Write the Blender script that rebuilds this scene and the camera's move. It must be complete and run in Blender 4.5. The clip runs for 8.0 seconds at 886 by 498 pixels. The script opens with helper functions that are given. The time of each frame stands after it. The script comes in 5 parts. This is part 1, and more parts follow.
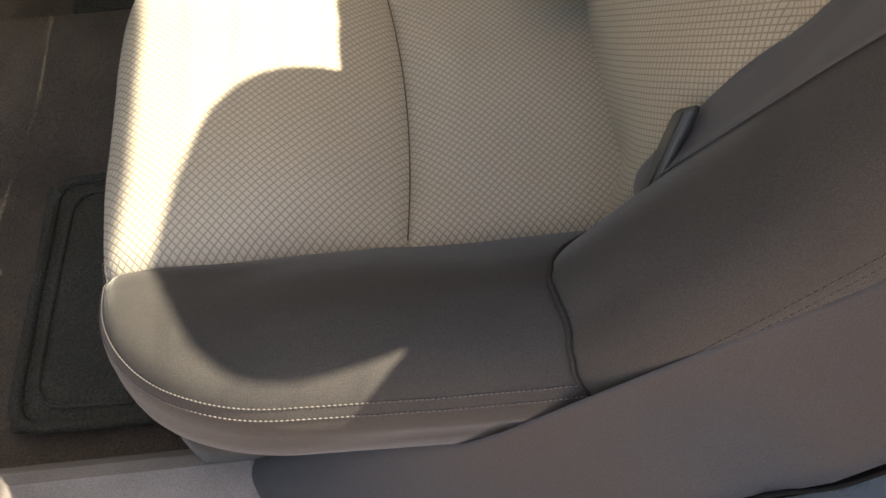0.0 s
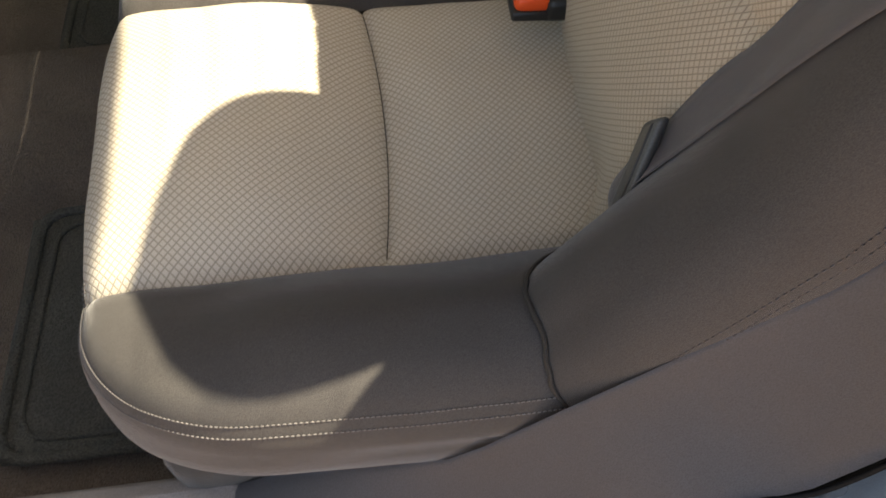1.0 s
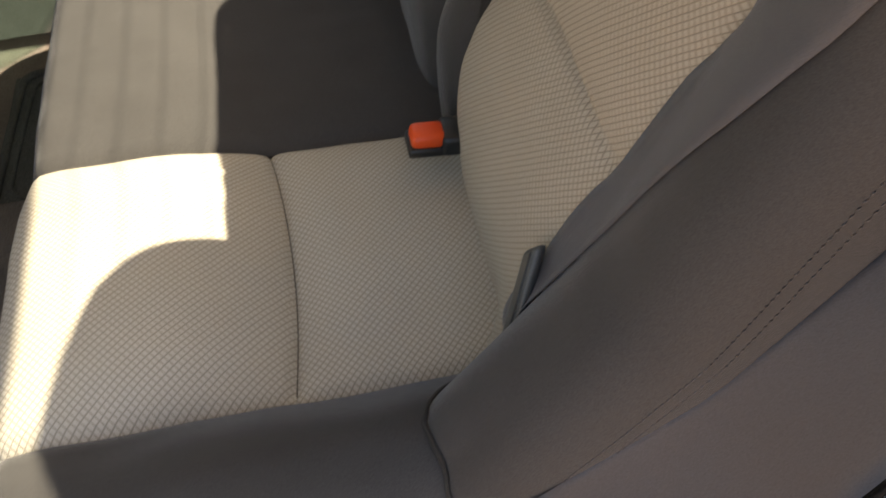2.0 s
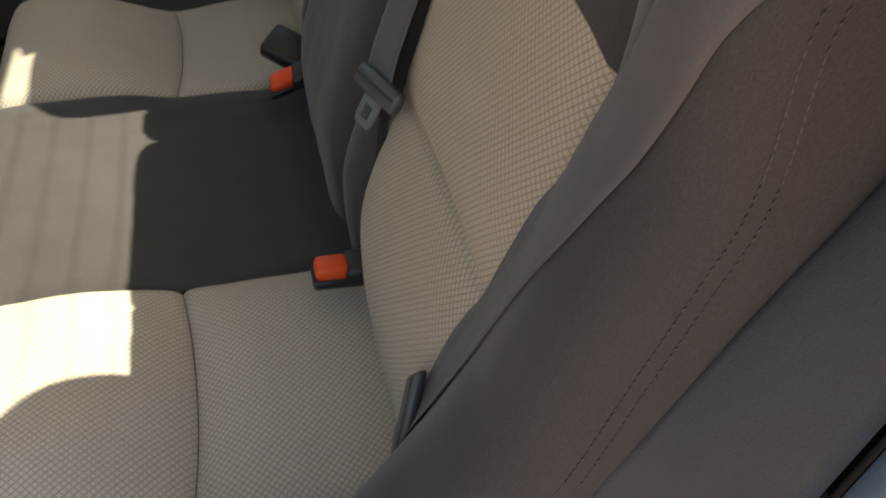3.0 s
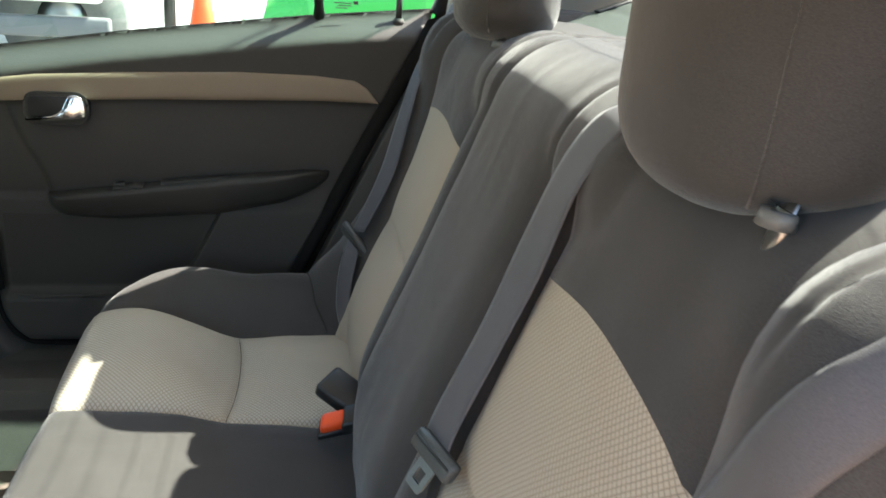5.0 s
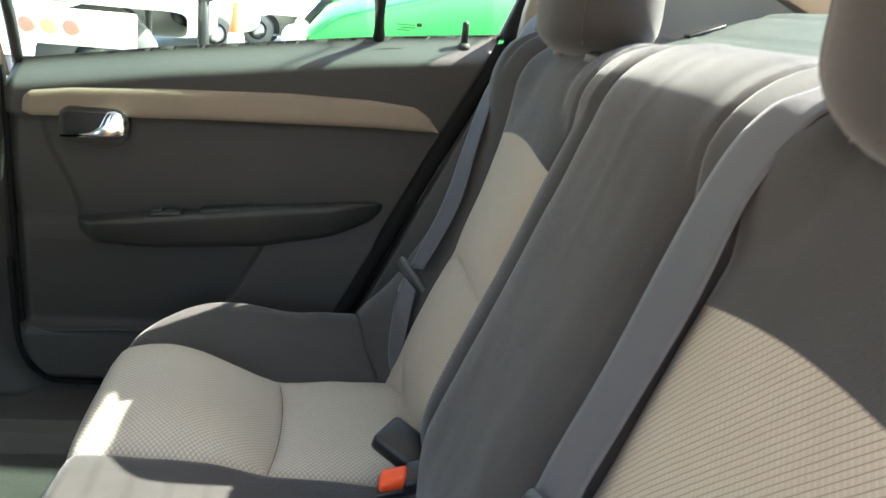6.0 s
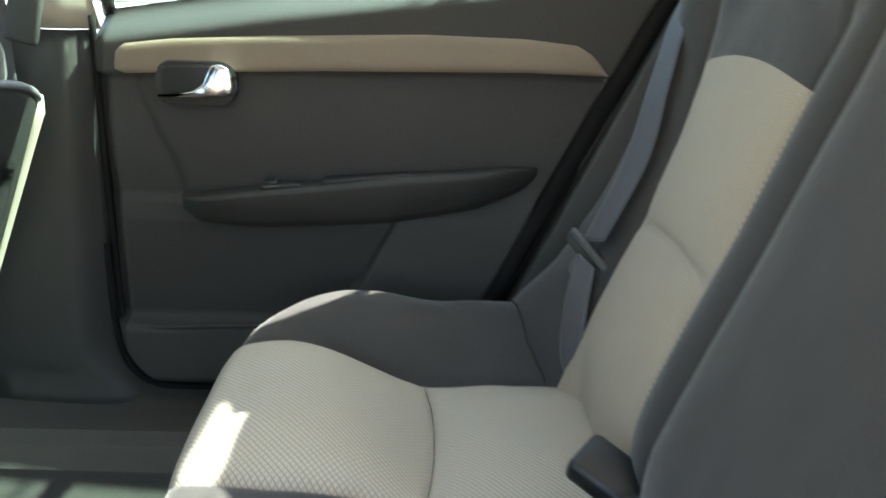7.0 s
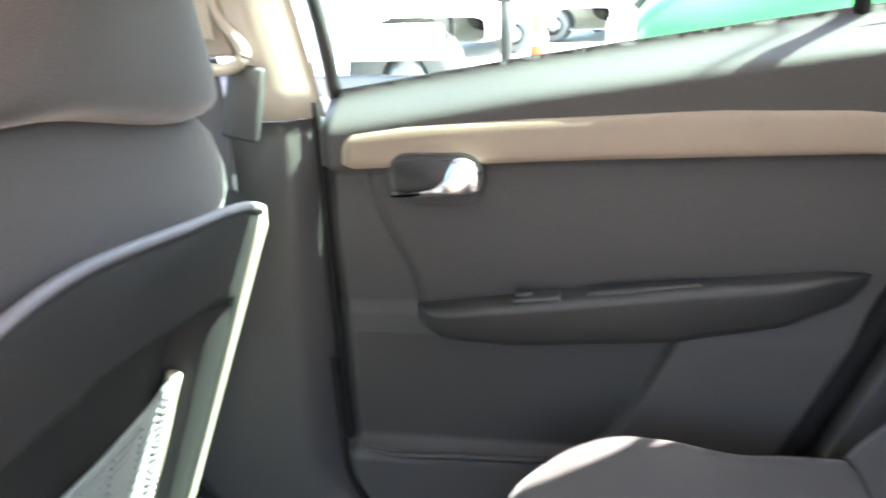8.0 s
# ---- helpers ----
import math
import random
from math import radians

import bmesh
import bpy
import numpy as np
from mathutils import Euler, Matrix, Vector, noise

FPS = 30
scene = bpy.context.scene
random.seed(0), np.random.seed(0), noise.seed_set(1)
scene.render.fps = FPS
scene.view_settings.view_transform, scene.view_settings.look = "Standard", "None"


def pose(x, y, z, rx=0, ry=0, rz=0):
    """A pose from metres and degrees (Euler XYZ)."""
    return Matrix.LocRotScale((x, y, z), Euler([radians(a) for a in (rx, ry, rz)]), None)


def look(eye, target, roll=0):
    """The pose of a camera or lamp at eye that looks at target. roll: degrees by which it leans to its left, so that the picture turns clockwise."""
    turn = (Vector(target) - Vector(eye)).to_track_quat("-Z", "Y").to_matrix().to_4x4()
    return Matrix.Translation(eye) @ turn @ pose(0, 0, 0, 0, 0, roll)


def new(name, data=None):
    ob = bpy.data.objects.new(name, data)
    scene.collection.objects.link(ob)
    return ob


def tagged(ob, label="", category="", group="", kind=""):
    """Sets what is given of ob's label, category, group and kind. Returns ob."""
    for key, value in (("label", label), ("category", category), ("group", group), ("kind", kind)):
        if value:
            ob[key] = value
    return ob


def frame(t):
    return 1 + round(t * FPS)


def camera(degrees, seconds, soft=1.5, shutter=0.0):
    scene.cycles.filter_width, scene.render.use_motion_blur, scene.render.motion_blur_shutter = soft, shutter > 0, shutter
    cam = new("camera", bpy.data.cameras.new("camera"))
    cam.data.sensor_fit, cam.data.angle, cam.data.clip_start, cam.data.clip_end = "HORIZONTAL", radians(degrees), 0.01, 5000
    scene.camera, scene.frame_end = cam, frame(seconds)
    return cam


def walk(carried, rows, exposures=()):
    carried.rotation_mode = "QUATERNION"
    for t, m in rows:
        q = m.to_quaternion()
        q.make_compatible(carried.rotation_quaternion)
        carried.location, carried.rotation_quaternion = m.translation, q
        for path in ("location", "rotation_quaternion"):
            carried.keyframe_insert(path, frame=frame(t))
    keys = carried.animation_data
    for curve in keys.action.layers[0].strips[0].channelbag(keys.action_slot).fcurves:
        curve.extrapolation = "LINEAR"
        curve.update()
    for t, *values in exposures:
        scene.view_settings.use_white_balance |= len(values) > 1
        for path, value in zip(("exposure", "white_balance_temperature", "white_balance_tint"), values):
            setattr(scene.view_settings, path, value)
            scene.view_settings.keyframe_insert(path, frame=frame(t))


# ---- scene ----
from mathutils import bvhtree
cam = camera(53.04, 8.0, soft=1.5, shutter=0.4)
PATH = [
    (0, (-0.2092, -0.7854, 1.1661), (-0.1857, -0.2717, 0.3085), -3.49),
    (0.5, (-0.2088, -0.7925, 1.1589), (-0.1822, -0.2630, 0.3111), -3.39),
    (1, (-0.1978, -0.7994, 1.1619), (-0.1660, -0.2525, 0.3253), -3.97),
    (1.5, (-0.1824, -0.8029, 1.1739), (-0.1202, -0.2100, 0.3710), -3.57),
    (2.8, (-0.1038, -0.8309, 1.1895), (0.0314, -0.1098, 0.5100), -4.22),
    (3, (-0.0997, -0.8382, 1.1918), (0.0524, -0.0988, 0.5360), -3.14),
    (3.5, (-0.0949, -0.8477, 1.2058), (0.0931, -0.0590, 0.6204), -1.64),
    (4, (-0.0991, -0.8521, 1.2200), (0.1044, -0.0070, 0.7256), 0.58),
    (4.5, (-0.1100, -0.8459, 1.2275), (0.0714, 0.0497, 0.8213), 2.06),
    (4.7, (-0.1172, -0.8455, 1.2263), (0.0541, 0.0681, 0.8573), 2.97),
    (5.8, (-0.1599, -0.7351, 1.1681), (-0.0211, 0.2142, 0.8859), 4.96),
    (6, (-0.1748, -0.7101, 1.1426), (-0.0374, 0.2437, 0.8754), 5.38),
    (6.5, (-0.1985, -0.6175, 1.0569), (-0.0936, 0.3349, 0.7709), 2.49),
    (7, (-0.2271, -0.4683, 1.0363), (-0.2046, 0.4928, 0.7610), 2.19),
    (7.5, (-0.2522, -0.3295, 1.0442), (-0.2972, 0.6335, 0.7785), 1.90),
    (7.8, (-0.3133, -0.2559, 1.1006), (-0.4377, 0.6919, 0.8070), -0.92),
    (8, (-0.3319, -0.2296, 1.1133), (-0.5220, 0.7098, 0.8281), -1.91),
]
EXPOSURES = [(0.0, 2.86, 8700, 15), (1.5, 2.86, 8600, 15), (3.0, 2.54, 8000, 12), (3.5, 2.70, 7700, 11), (4.0, 2.98, 7300, 9), (4.7, 3.25, 6950, 7), (5.8, 3.66, 6800, 8), (6.5, 3.77, 6920, 7), (7.0, 3.88, 6650, 2), (7.5, 4.35, 6480, 6), (8.0, 4.92, 6600, 16)]
walk(cam, [(t, look(eye, target, roll)) for t, eye, target, roll in PATH], EXPOSURES)

# ---------------------------------------------------------------- light
SUN_TO = Vector((0.79, 0.18, 1.0)).normalized()
world = bpy.data.worlds.new("sky")
scene.world = world
world.use_nodes = True
wn, wl = world.node_tree.nodes, world.node_tree.links
sky = wn.new("ShaderNodeTexSky")
sky.sky_type, sky.sun_disc = "NISHITA", False
sky.sun_elevation = math.asin(SUN_TO.z)
sky.sun_rotation = math.atan2(SUN_TO.x, SUN_TO.y)
sky.air_density, sky.dust_density, sky.ozone_density = 1.0, 2.5, 1.0
wl.new(sky.outputs[0], wn["Background"].inputs[0])
wn["Background"].inputs[1].default_value = 0.08
sun = new("sun", bpy.data.lights.new("sun", "SUN"))
sun.data.energy, sun.data.angle, sun.data.color = 2.85, radians(0.6), (1.0, 0.975, 0.925)
sun.matrix_world = look(SUN_TO * 20, (0, 0, 0))

# ---------------------------------------------------------------- materials


def nodes(name):
    m = bpy.data.materials.new(name)
    m.use_nodes = True
    return m, m.node_tree.nodes, m.node_tree.links, m.node_tree.nodes["Principled BSDF"]


def mixer(n, l, fac, a, b):
    x = n.new("ShaderNodeMix")
    x.data_type = "RGBA"
    for socket, value in ((x.inputs[0], fac), (x.inputs[6], a), (x.inputs[7], b)):
        if isinstance(value, bpy.types.NodeSocket):
            l.new(value, socket)
        elif isinstance(value, (int, float)):
            socket.default_value = value
        else:
            socket.default_value = (*value, 1)
    return x.outputs[2]


def maths(n, l, op, a, b=0.0, clamp=False):
    x = n.new("ShaderNodeMath")
    x.operation, x.use_clamp = op, clamp
    for socket, value in ((x.inputs[0], a), (x.inputs[1], b)):
        if isinstance(value, bpy.types.NodeSocket):
            l.new(value, socket)
        else:
            socket.default_value = value
    return x.outputs[0]


def noise_of(n, l, coord, scale, detail=3.0, rough=0.55, lo=0.35, hi=0.65):
    t = n.new("ShaderNodeTexNoise")
    t.inputs["Scale"].default_value, t.inputs["Detail"].default_value, t.inputs["Roughness"].default_value = scale, detail, rough
    l.new(coord, t.inputs["Vector"])
    r = n.new("ShaderNodeMapRange")
    r.inputs[1].default_value, r.inputs[2].default_value = lo, hi
    l.new(t.outputs[0], r.inputs[0])
    return r.outputs[0]


def bump_to(n, l, p, height, strength, distance):
    b = n.new("ShaderNodeBump")
    b.inputs["Strength"].default_value, b.inputs["Distance"].default_value = strength, distance
    l.new(height, b.inputs["Height"])
    l.new(b.outputs[0], p.inputs["Normal"])


def surface(name, base, rough=0.6, metal=0.0, fine=900.0, fine_amt=0.25, broad=7.0, broad_amt=0.15, bump=0.2, depth=0.0005, rough_var=0.1, sheen=0.0, spec=0.5):
    """A material with grain at a fine and a broad scale."""
    m, n, l, p = nodes(name)
    co = n.new("ShaderNodeTexCoord").outputs["Object"]
    f, b = noise_of(n, l, co, fine), noise_of(n, l, co, broad)
    c = mixer(n, l, f, [v * (1 - fine_amt) for v in base], [min(1, v * (1 + fine_amt)) for v in base])
    dark = mixer(n, l, broad_amt, c, (base[0] * 0.35, base[1] * 0.33, base[2] * 0.3))
    l.new(mixer(n, l, b, dark, c), p.inputs["Base Color"])
    l.new(maths(n, l, "ADD", maths(n, l, "MULTIPLY", b, rough_var), rough - rough_var / 2), p.inputs["Roughness"])
    p.inputs["Metallic"].default_value = metal
    p.inputs["Specular IOR Level"].default_value = spec
    p.inputs["Sheen Weight"].default_value = sheen
    p.inputs["Sheen Roughness"].default_value = 0.3
    if bump:
        bump_to(n, l, p, f, bump, depth)
    return m


def weave(name, light, dark, upright):
    """Seat cloth with a diamond weave of about 8 mm, on the cushion (upright False) or the backrest."""
    m, n, l, p = nodes(name)
    co = n.new("ShaderNodeTexCoord").outputs["Object"]
    sep = n.new("ShaderNodeSeparateXYZ")
    l.new(co, sep.inputs[0])
    u, v = (sep.outputs[1], sep.outputs[2]) if upright else (sep.outputs[0], sep.outputs[1])
    wob = maths(n, l, "MULTIPLY", noise_of(n, l, co, 60, lo=0, hi=1), 0.0012)
    u = maths(n, l, "ADD", u, wob)
    pitch = 0.0056 if upright else 0.0061
    lines = []
    for sign in ("ADD", "SUBTRACT"):
        a = maths(n, l, "MULTIPLY", maths(n, l, sign, maths(n, l, "MULTIPLY", u, 1.0), v), math.pi / pitch)
        lines.append(maths(n, l, "ABSOLUTE", maths(n, l, "SINE", a)))
    cell = maths(n, l, "MINIMUM", *lines)
    r = n.new("ShaderNodeMapRange")
    r.interpolation_type = "SMOOTHSTEP"
    r.inputs[1].default_value, r.inputs[2].default_value = 0.05, 0.55
    l.new(cell, r.inputs[0])
    thread = noise_of(n, l, co, 1600, 2)
    stain = noise_of(n, l, co, 9, 4)
    c = mixer(n, l, r.outputs[0], dark, light)
    c = mixer(n, l, maths(n, l, "MULTIPLY", thread, 0.22), c, [v * 0.45 for v in light])
    c = mixer(n, l, maths(n, l, "MULTIPLY", stain, 0.16), c, (light[0] * 0.62, light[1] * 0.55, light[2] * 0.45))
    l.new(c, p.inputs["Base Color"])
    p.inputs["Roughness"].default_value = 0.9
    p.inputs["Specular IOR Level"].default_value = 0.2
    p.inputs["Sheen Weight"].default_value = 0.08
    bump_to(n, l, p, maths(n, l, "ADD", r.outputs[0], maths(n, l, "MULTIPLY", thread, 0.3)), 0.35, 0.0010)
    return m


def clear(name, tint, gloss=0.02):
    """Window glass: lets light through, tinted, with a mirror gloss at grazing angles."""
    m, n, l, p = nodes(name)
    n.remove(p)
    t, g, mx, f = n.new("ShaderNodeBsdfTransparent"), n.new("ShaderNodeBsdfGlossy"), n.new("ShaderNodeMixShader"), n.new("ShaderNodeLayerWeight")
    t.inputs[0].default_value = (*tint, 1)
    g.inputs["Roughness"].default_value = gloss
    f.inputs[0].default_value = 0.5
    l.new(maths(n, l, "ADD", maths(n, l, "MULTIPLY", maths(n, l, "POWER", f.outputs["Facing"], 5.0), 0.7), 0.02), mx.inputs[0])
    l.new(t.outputs[0], mx.inputs[1])
    l.new(g.outputs[0], mx.inputs[2])
    l.new(mx.outputs[0], n["Material Output"].inputs[0])
    return m


cloth_seat = weave("beige_diamond_cloth", (0.53, 0.485, 0.40), (0.285, 0.255, 0.205), False)
# Same cloth as the seat; dimmer light on the backrest put into its colour.
cloth_back = weave("beige_ribbed_cloth_dimmed", (0.46, 0.395, 0.31), (0.255, 0.21, 0.16), True)
cloth_dark = surface("charcoal_cloth", (0.060, 0.057, 0.055), 0.88, fine=1400, fine_amt=0.22, broad=11, broad_amt=0.18, bump=0.3, depth=0.0007, sheen=0.32, spec=0.12)
plastic = surface("charcoal_plastic", (0.050, 0.051, 0.049), 0.55, fine=1100, fine_amt=0.16, broad=6, broad_amt=0.2, bump=0.35, depth=0.0004)
plastic_jamb = surface("grey_trim_plastic", (0.118, 0.117, 0.126), 0.6, fine=1100, fine_amt=0.14, broad=5, broad_amt=0.2, bump=0.3, depth=0.0004)
# Near sill lit, far sill shaded: the light is put into these colours.
sill_lit = surface("scuffed_sill_lit", (0.26, 0.235, 0.22), 0.55, fine=700, fine_amt=0.16, broad=16, broad_amt=0.3, bump=0.3, depth=0.0005)
sill_shaded = surface("scuffed_sill_shaded", (0.058, 0.055, 0.050), 0.55, fine=700, fine_amt=0.16, broad=16, broad_amt=0.3, bump=0.3, depth=0.0005)
vinyl = surface("soft_grey_vinyl", (0.051, 0.050, 0.047), 0.68, fine=700, fine_amt=0.14, broad=6, broad_amt=0.2, bump=0.35, depth=0.0005, spec=0.3)
pocket_dark = surface("dark_pocket_face", (0.036, 0.035, 0.032), 0.6, fine=700, fine_amt=0.16, broad=6, broad_amt=0.2, bump=0.35, depth=0.0005, spec=0.3)
# Darkened to stand in for the shade on the armrest's downturned face.
arm_vinyl = surface("shade_darkened_armrest_vinyl", (0.031, 0.031, 0.029), 0.5, fine=800, fine_amt=0.14, broad=6, broad_amt=0.2, bump=0.3, depth=0.0004, spec=0.4)
tan_trim = surface("tan_plastic", (0.42, 0.34, 0.255), 0.45, fine=1200, fine_amt=0.06, broad=9, broad_amt=0.1, bump=0.15, depth=0.0003)
tan_light = surface("pale_tan_plastic", (0.42, 0.375, 0.305), 0.5, fine=1200, fine_amt=0.06, broad=9, broad_amt=0.1, bump=0.15, depth=0.0003)
pillar_tan = surface("tan_pillar_trim", (0.30, 0.265, 0.215), 0.6, fine=1200, fine_amt=0.08, bump=0.2)
headliner_cloth = surface("grey_headliner", (0.32, 0.30, 0.265), 0.9, fine=1200, fine_amt=0.1, bump=0.2)
carpet = surface("charcoal_carpet", (0.19, 0.158, 0.128), 0.95, fine=500, fine_amt=0.25, broad=14, broad_amt=0.35, bump=0.9, depth=0.003, sheen=0.1, spec=0.15)
mat_rubber = surface("worn_floor_mat", (0.075, 0.078, 0.068), 0.8, fine=420, fine_amt=0.4, broad=10, broad_amt=0.4, bump=0.7, depth=0.002)
shelf_felt = surface("grey_shelf_felt", (0.135, 0.165, 0.148), 0.9, fine=900, fine_amt=0.3, broad=8, bump=0.5, depth=0.001, sheen=0.1, spec=0.2)
rubber = surface("black_rubber", (0.012, 0.012, 0.012), 0.9, bump=0.1, spec=0.1)
black = surface("black_plastic", (0.016, 0.016, 0.016), 0.42, fine=900, fine_amt=0.2, bump=0.12)
webbing_black = surface("groove_dark_webbing", (0.012, 0.011, 0.011), 0.9, fine=2200, fine_amt=0.3, bump=0.3, depth=0.0004)
belt = surface("grey_webbing", (0.079, 0.075, 0.081), 0.6, fine=2200, fine_amt=0.3, broad=30, broad_amt=0.1, bump=0.4, depth=0.0004, sheen=0.2)
latch = surface("grey_latch_plastic", (0.062, 0.064, 0.062), 0.42, bump=0.05)
metal = surface("brushed_steel", (0.42, 0.42, 0.42), 0.35, 1.0, fine=600, fine_amt=0.08, bump=0.05)
chrome = surface("chrome", (0.80, 0.80, 0.81), 0.16, 1.0, fine=300, fine_amt=0.03, bump=0.0)
orange = surface("orange_plastic", (0.86, 0.085, 0.016), 0.38, fine=900, fine_amt=0.04, broad=40, broad_amt=0.06, bump=0.05)
thread_bolster = surface("grey_thread", (0.078, 0.072, 0.071), 0.8, fine=3000, bump=0.1)
coil_white = surface("white_cord", (0.78, 0.78, 0.74), 0.45, fine=1500, fine_amt=0.06, bump=0.1)
heater = surface("brown_heater_print", (0.09, 0.05, 0.03), 0.6, bump=0.0)
net_cord = surface("grey_elastic", (0.16, 0.18, 0.18), 0.6, fine=2000, bump=0.1)
seam_soft = surface("brown_seam", (0.085, 0.072, 0.056), 0.9, bump=0.1)
seam_thread = surface("dark_seam", (0.03, 0.026, 0.022), 0.9, bump=0.1)
top_thread = surface("charcoal_thread", (0.052, 0.050, 0.049), 0.85, fine=3000, bump=0.1)
thread_pale = surface("pale_thread", (0.135, 0.128, 0.124), 0.8, fine=3000, bump=0.1)
paint = surface("grey_blue_paint", (0.17, 0.20, 0.215), 0.3, 0.5, fine=2500, fine_amt=0.12, bump=0.0)
pillar_grey = surface("mid_grey_plastic", (0.100, 0.097, 0.090), 0.55, fine=1100, fine_amt=0.12, broad=5, broad_amt=0.2, bump=0.3, depth=0.0004)
# Sunlight on the strap is put into this paler copy of the webbing.
sunlit_webbing = surface("webbing_painted_sunlit", (0.42, 0.38, 0.31), 0.6, fine=2200, fine_amt=0.2, bump=0.3, depth=0.0004)
collar_grey = surface("pale_grey_plastic", (0.14, 0.14, 0.133), 0.45, fine=900, fine_amt=0.06, bump=0.05)
glass = clear("window_glass", (0.775, 0.92, 0.86))
glass_rear = clear("rear_window_glass", (0.895, 0.92, 0.905))

# ---------------------------------------------------------------- mesh helpers


def part(name, bm, material, parent=None, label="", smooth=True, kind=""):
    me = bpy.data.meshes.new(name)
    bmesh.ops.recalc_face_normals(bm, faces=bm.faces)
    bm.to_mesh(me)
    bm.free()
    me.materials.append(material)
    if smooth:
        me.polygons.foreach_set("use_smooth", [True] * len(me.polygons))
    ob = new(name, me)
    if parent:
        ob.parent = parent
        if parent.type == "EMPTY":
            ob.matrix_parent_inverse = Matrix.Translation(-parent.location)
    return tagged(ob, label=label, kind=kind)


def thing(name, base, label, category, group="", kind=""):
    e = new(name)
    e.location, e.empty_display_size = base, 0.05
    return tagged(e, label, category, group, kind)


def grid(fn, us, vs, bm=None):
    """A sheet through fn(u, v)."""
    bm = bm or bmesh.new()
    rows = [[bm.verts.new(fn(u, v)) for v in vs] for u in us]
    for a, b in zip(rows, rows[1:]):
        for i in range(len(vs) - 1):
            bm.faces.new((a[i], a[i + 1], b[i + 1], b[i]))
    return bm


def steps(a, b, n):
    return [a + (b - a) * i / n for i in range(n + 1)]


def block(size, at, bevel=0.004, segs=2, turn=(0, 0, 0), bm=None, taper=1.0):
    """A box with rounded edges; taper narrows its top."""
    t = bmesh.new()
    bmesh.ops.create_cube(t, size=1)
    for v in t.verts:
        k = taper if v.co.z > 0 else 1
        v.co = Vector((v.co.x * size[0] * k, v.co.y * size[1] * k, v.co.z * size[2]))
    if bevel:
        bmesh.ops.bevel(t, geom=t.edges[:], offset=min(bevel, min(size) * 0.49), segments=segs, profile=0.5, affect="EDGES")
    t.transform(pose(*at, *turn))
    if bm is None:
        return t
    tmp = bpy.data.meshes.new("tmp")
    t.to_mesh(tmp)
    t.free()
    bm.from_mesh(tmp)
    bpy.data.meshes.remove(tmp)
    return bm


def tube(points, radius, sides=8, bm=None, cap=True):
    """A round bar along points; radius may be a list."""
    bm = bm or bmesh.new()
    points = [Vector(p) for p in points]
    rings = []
    for i, p in enumerate(points):
        d = (points[min(i + 1, len(points) - 1)] - points[max(i - 1, 0)]).normalized()
        a = d.cross(Vector((0, 0, 1)) if abs(d.z) < 0.9 else Vector((1, 0, 0))).normalized()
        b = d.cross(a)
        r = radius[i] if isinstance(radius, (list, tuple)) else radius
        rings.append([bm.verts.new(p + (a * math.cos(2 * math.pi * k / sides) + b * math.sin(2 * math.pi * k / sides)) * r) for k in range(sides)])
    for a, b in zip(rings, rings[1:]):
        for k in range(sides):
            bm.faces.new((a[k], a[(k + 1) % sides], b[(k + 1) % sides], b[k]))
    if cap:
        bm.faces.new(rings[0])
        bm.faces.new(rings[-1][::-1])
    return bm


def smooth_path(points, n=6):
    """Points along a Catmull-Rom curve."""
    ps = [Vector(p) for p in points]
    out = []
    for i in range(len(ps) - 1):
        p0, p1, p2, p3 = ps[max(i - 1, 0)], ps[i], ps[i + 1], ps[min(i + 2, len(ps) - 1)]
        for k in range(n):
            t = k / n
            out.append(0.5 * ((2 * p1) + (p2 - p0) * t + (2 * p0 - 5 * p1 + 4 * p2 - p3) * t * t + (3 * p1 - p0 - 3 * p2 + p3) * t ** 3))
    return out + [ps[-1]]


def webbing(left, right, thick=0.0016, n=8, over=(), lift=0.0022, across=8):
    """A strap between two edges, lying on the things that it runs over."""
    bm = bmesh.new()
    trees = []
    for ob in over:
        me = ob.data
        trees.append(bvhtree.BVHTree.FromPolygons([v.co for v in me.vertices], [tuple(f.vertices) for f in me.polygons]))
    a, b = smooth_path(left, n), smooth_path(right, n)
    rows = []
    for i in range(len(a)):
        d = (a[min(i + 1, len(a) - 1)] - a[max(i - 1, 0)]).normalized()
        w = (b[i] - a[i]).normalized()
        nn = d.cross(w).normalized()
        if nn.x > 0:
            nn = -nn
        top, low = [], []
        for k in range(across + 1):
            u = k / across
            p = a[i].lerp(b[i], u)
            need = 0.0
            for tree in trees:
                hit = tree.ray_cast(p + nn * 0.04, -nn, 0.08)[0]
                if hit is not None:
                    need = max(need, (hit - p).dot(nn) + lift)
            p = p + nn * need
            half = thick / 2 * (0.15 if k in (0, across) else 1.0)
            top.append(bm.verts.new(p + nn * half))
            low.append(bm.verts.new(p - nn * half))
        rows.append(top + low[::-1])
    for p, q in zip(rows, rows[1:]):
        m = len(p)
        for k in range(m):
            bm.faces.new((p[k], p[(k + 1) % m], q[(k + 1) % m], q[k]))
    bm.faces.new(rows[0])
    bm.faces.new(rows[-1][::-1])
    bmesh.ops.recalc_face_normals(bm, faces=bm.faces)
    return bm


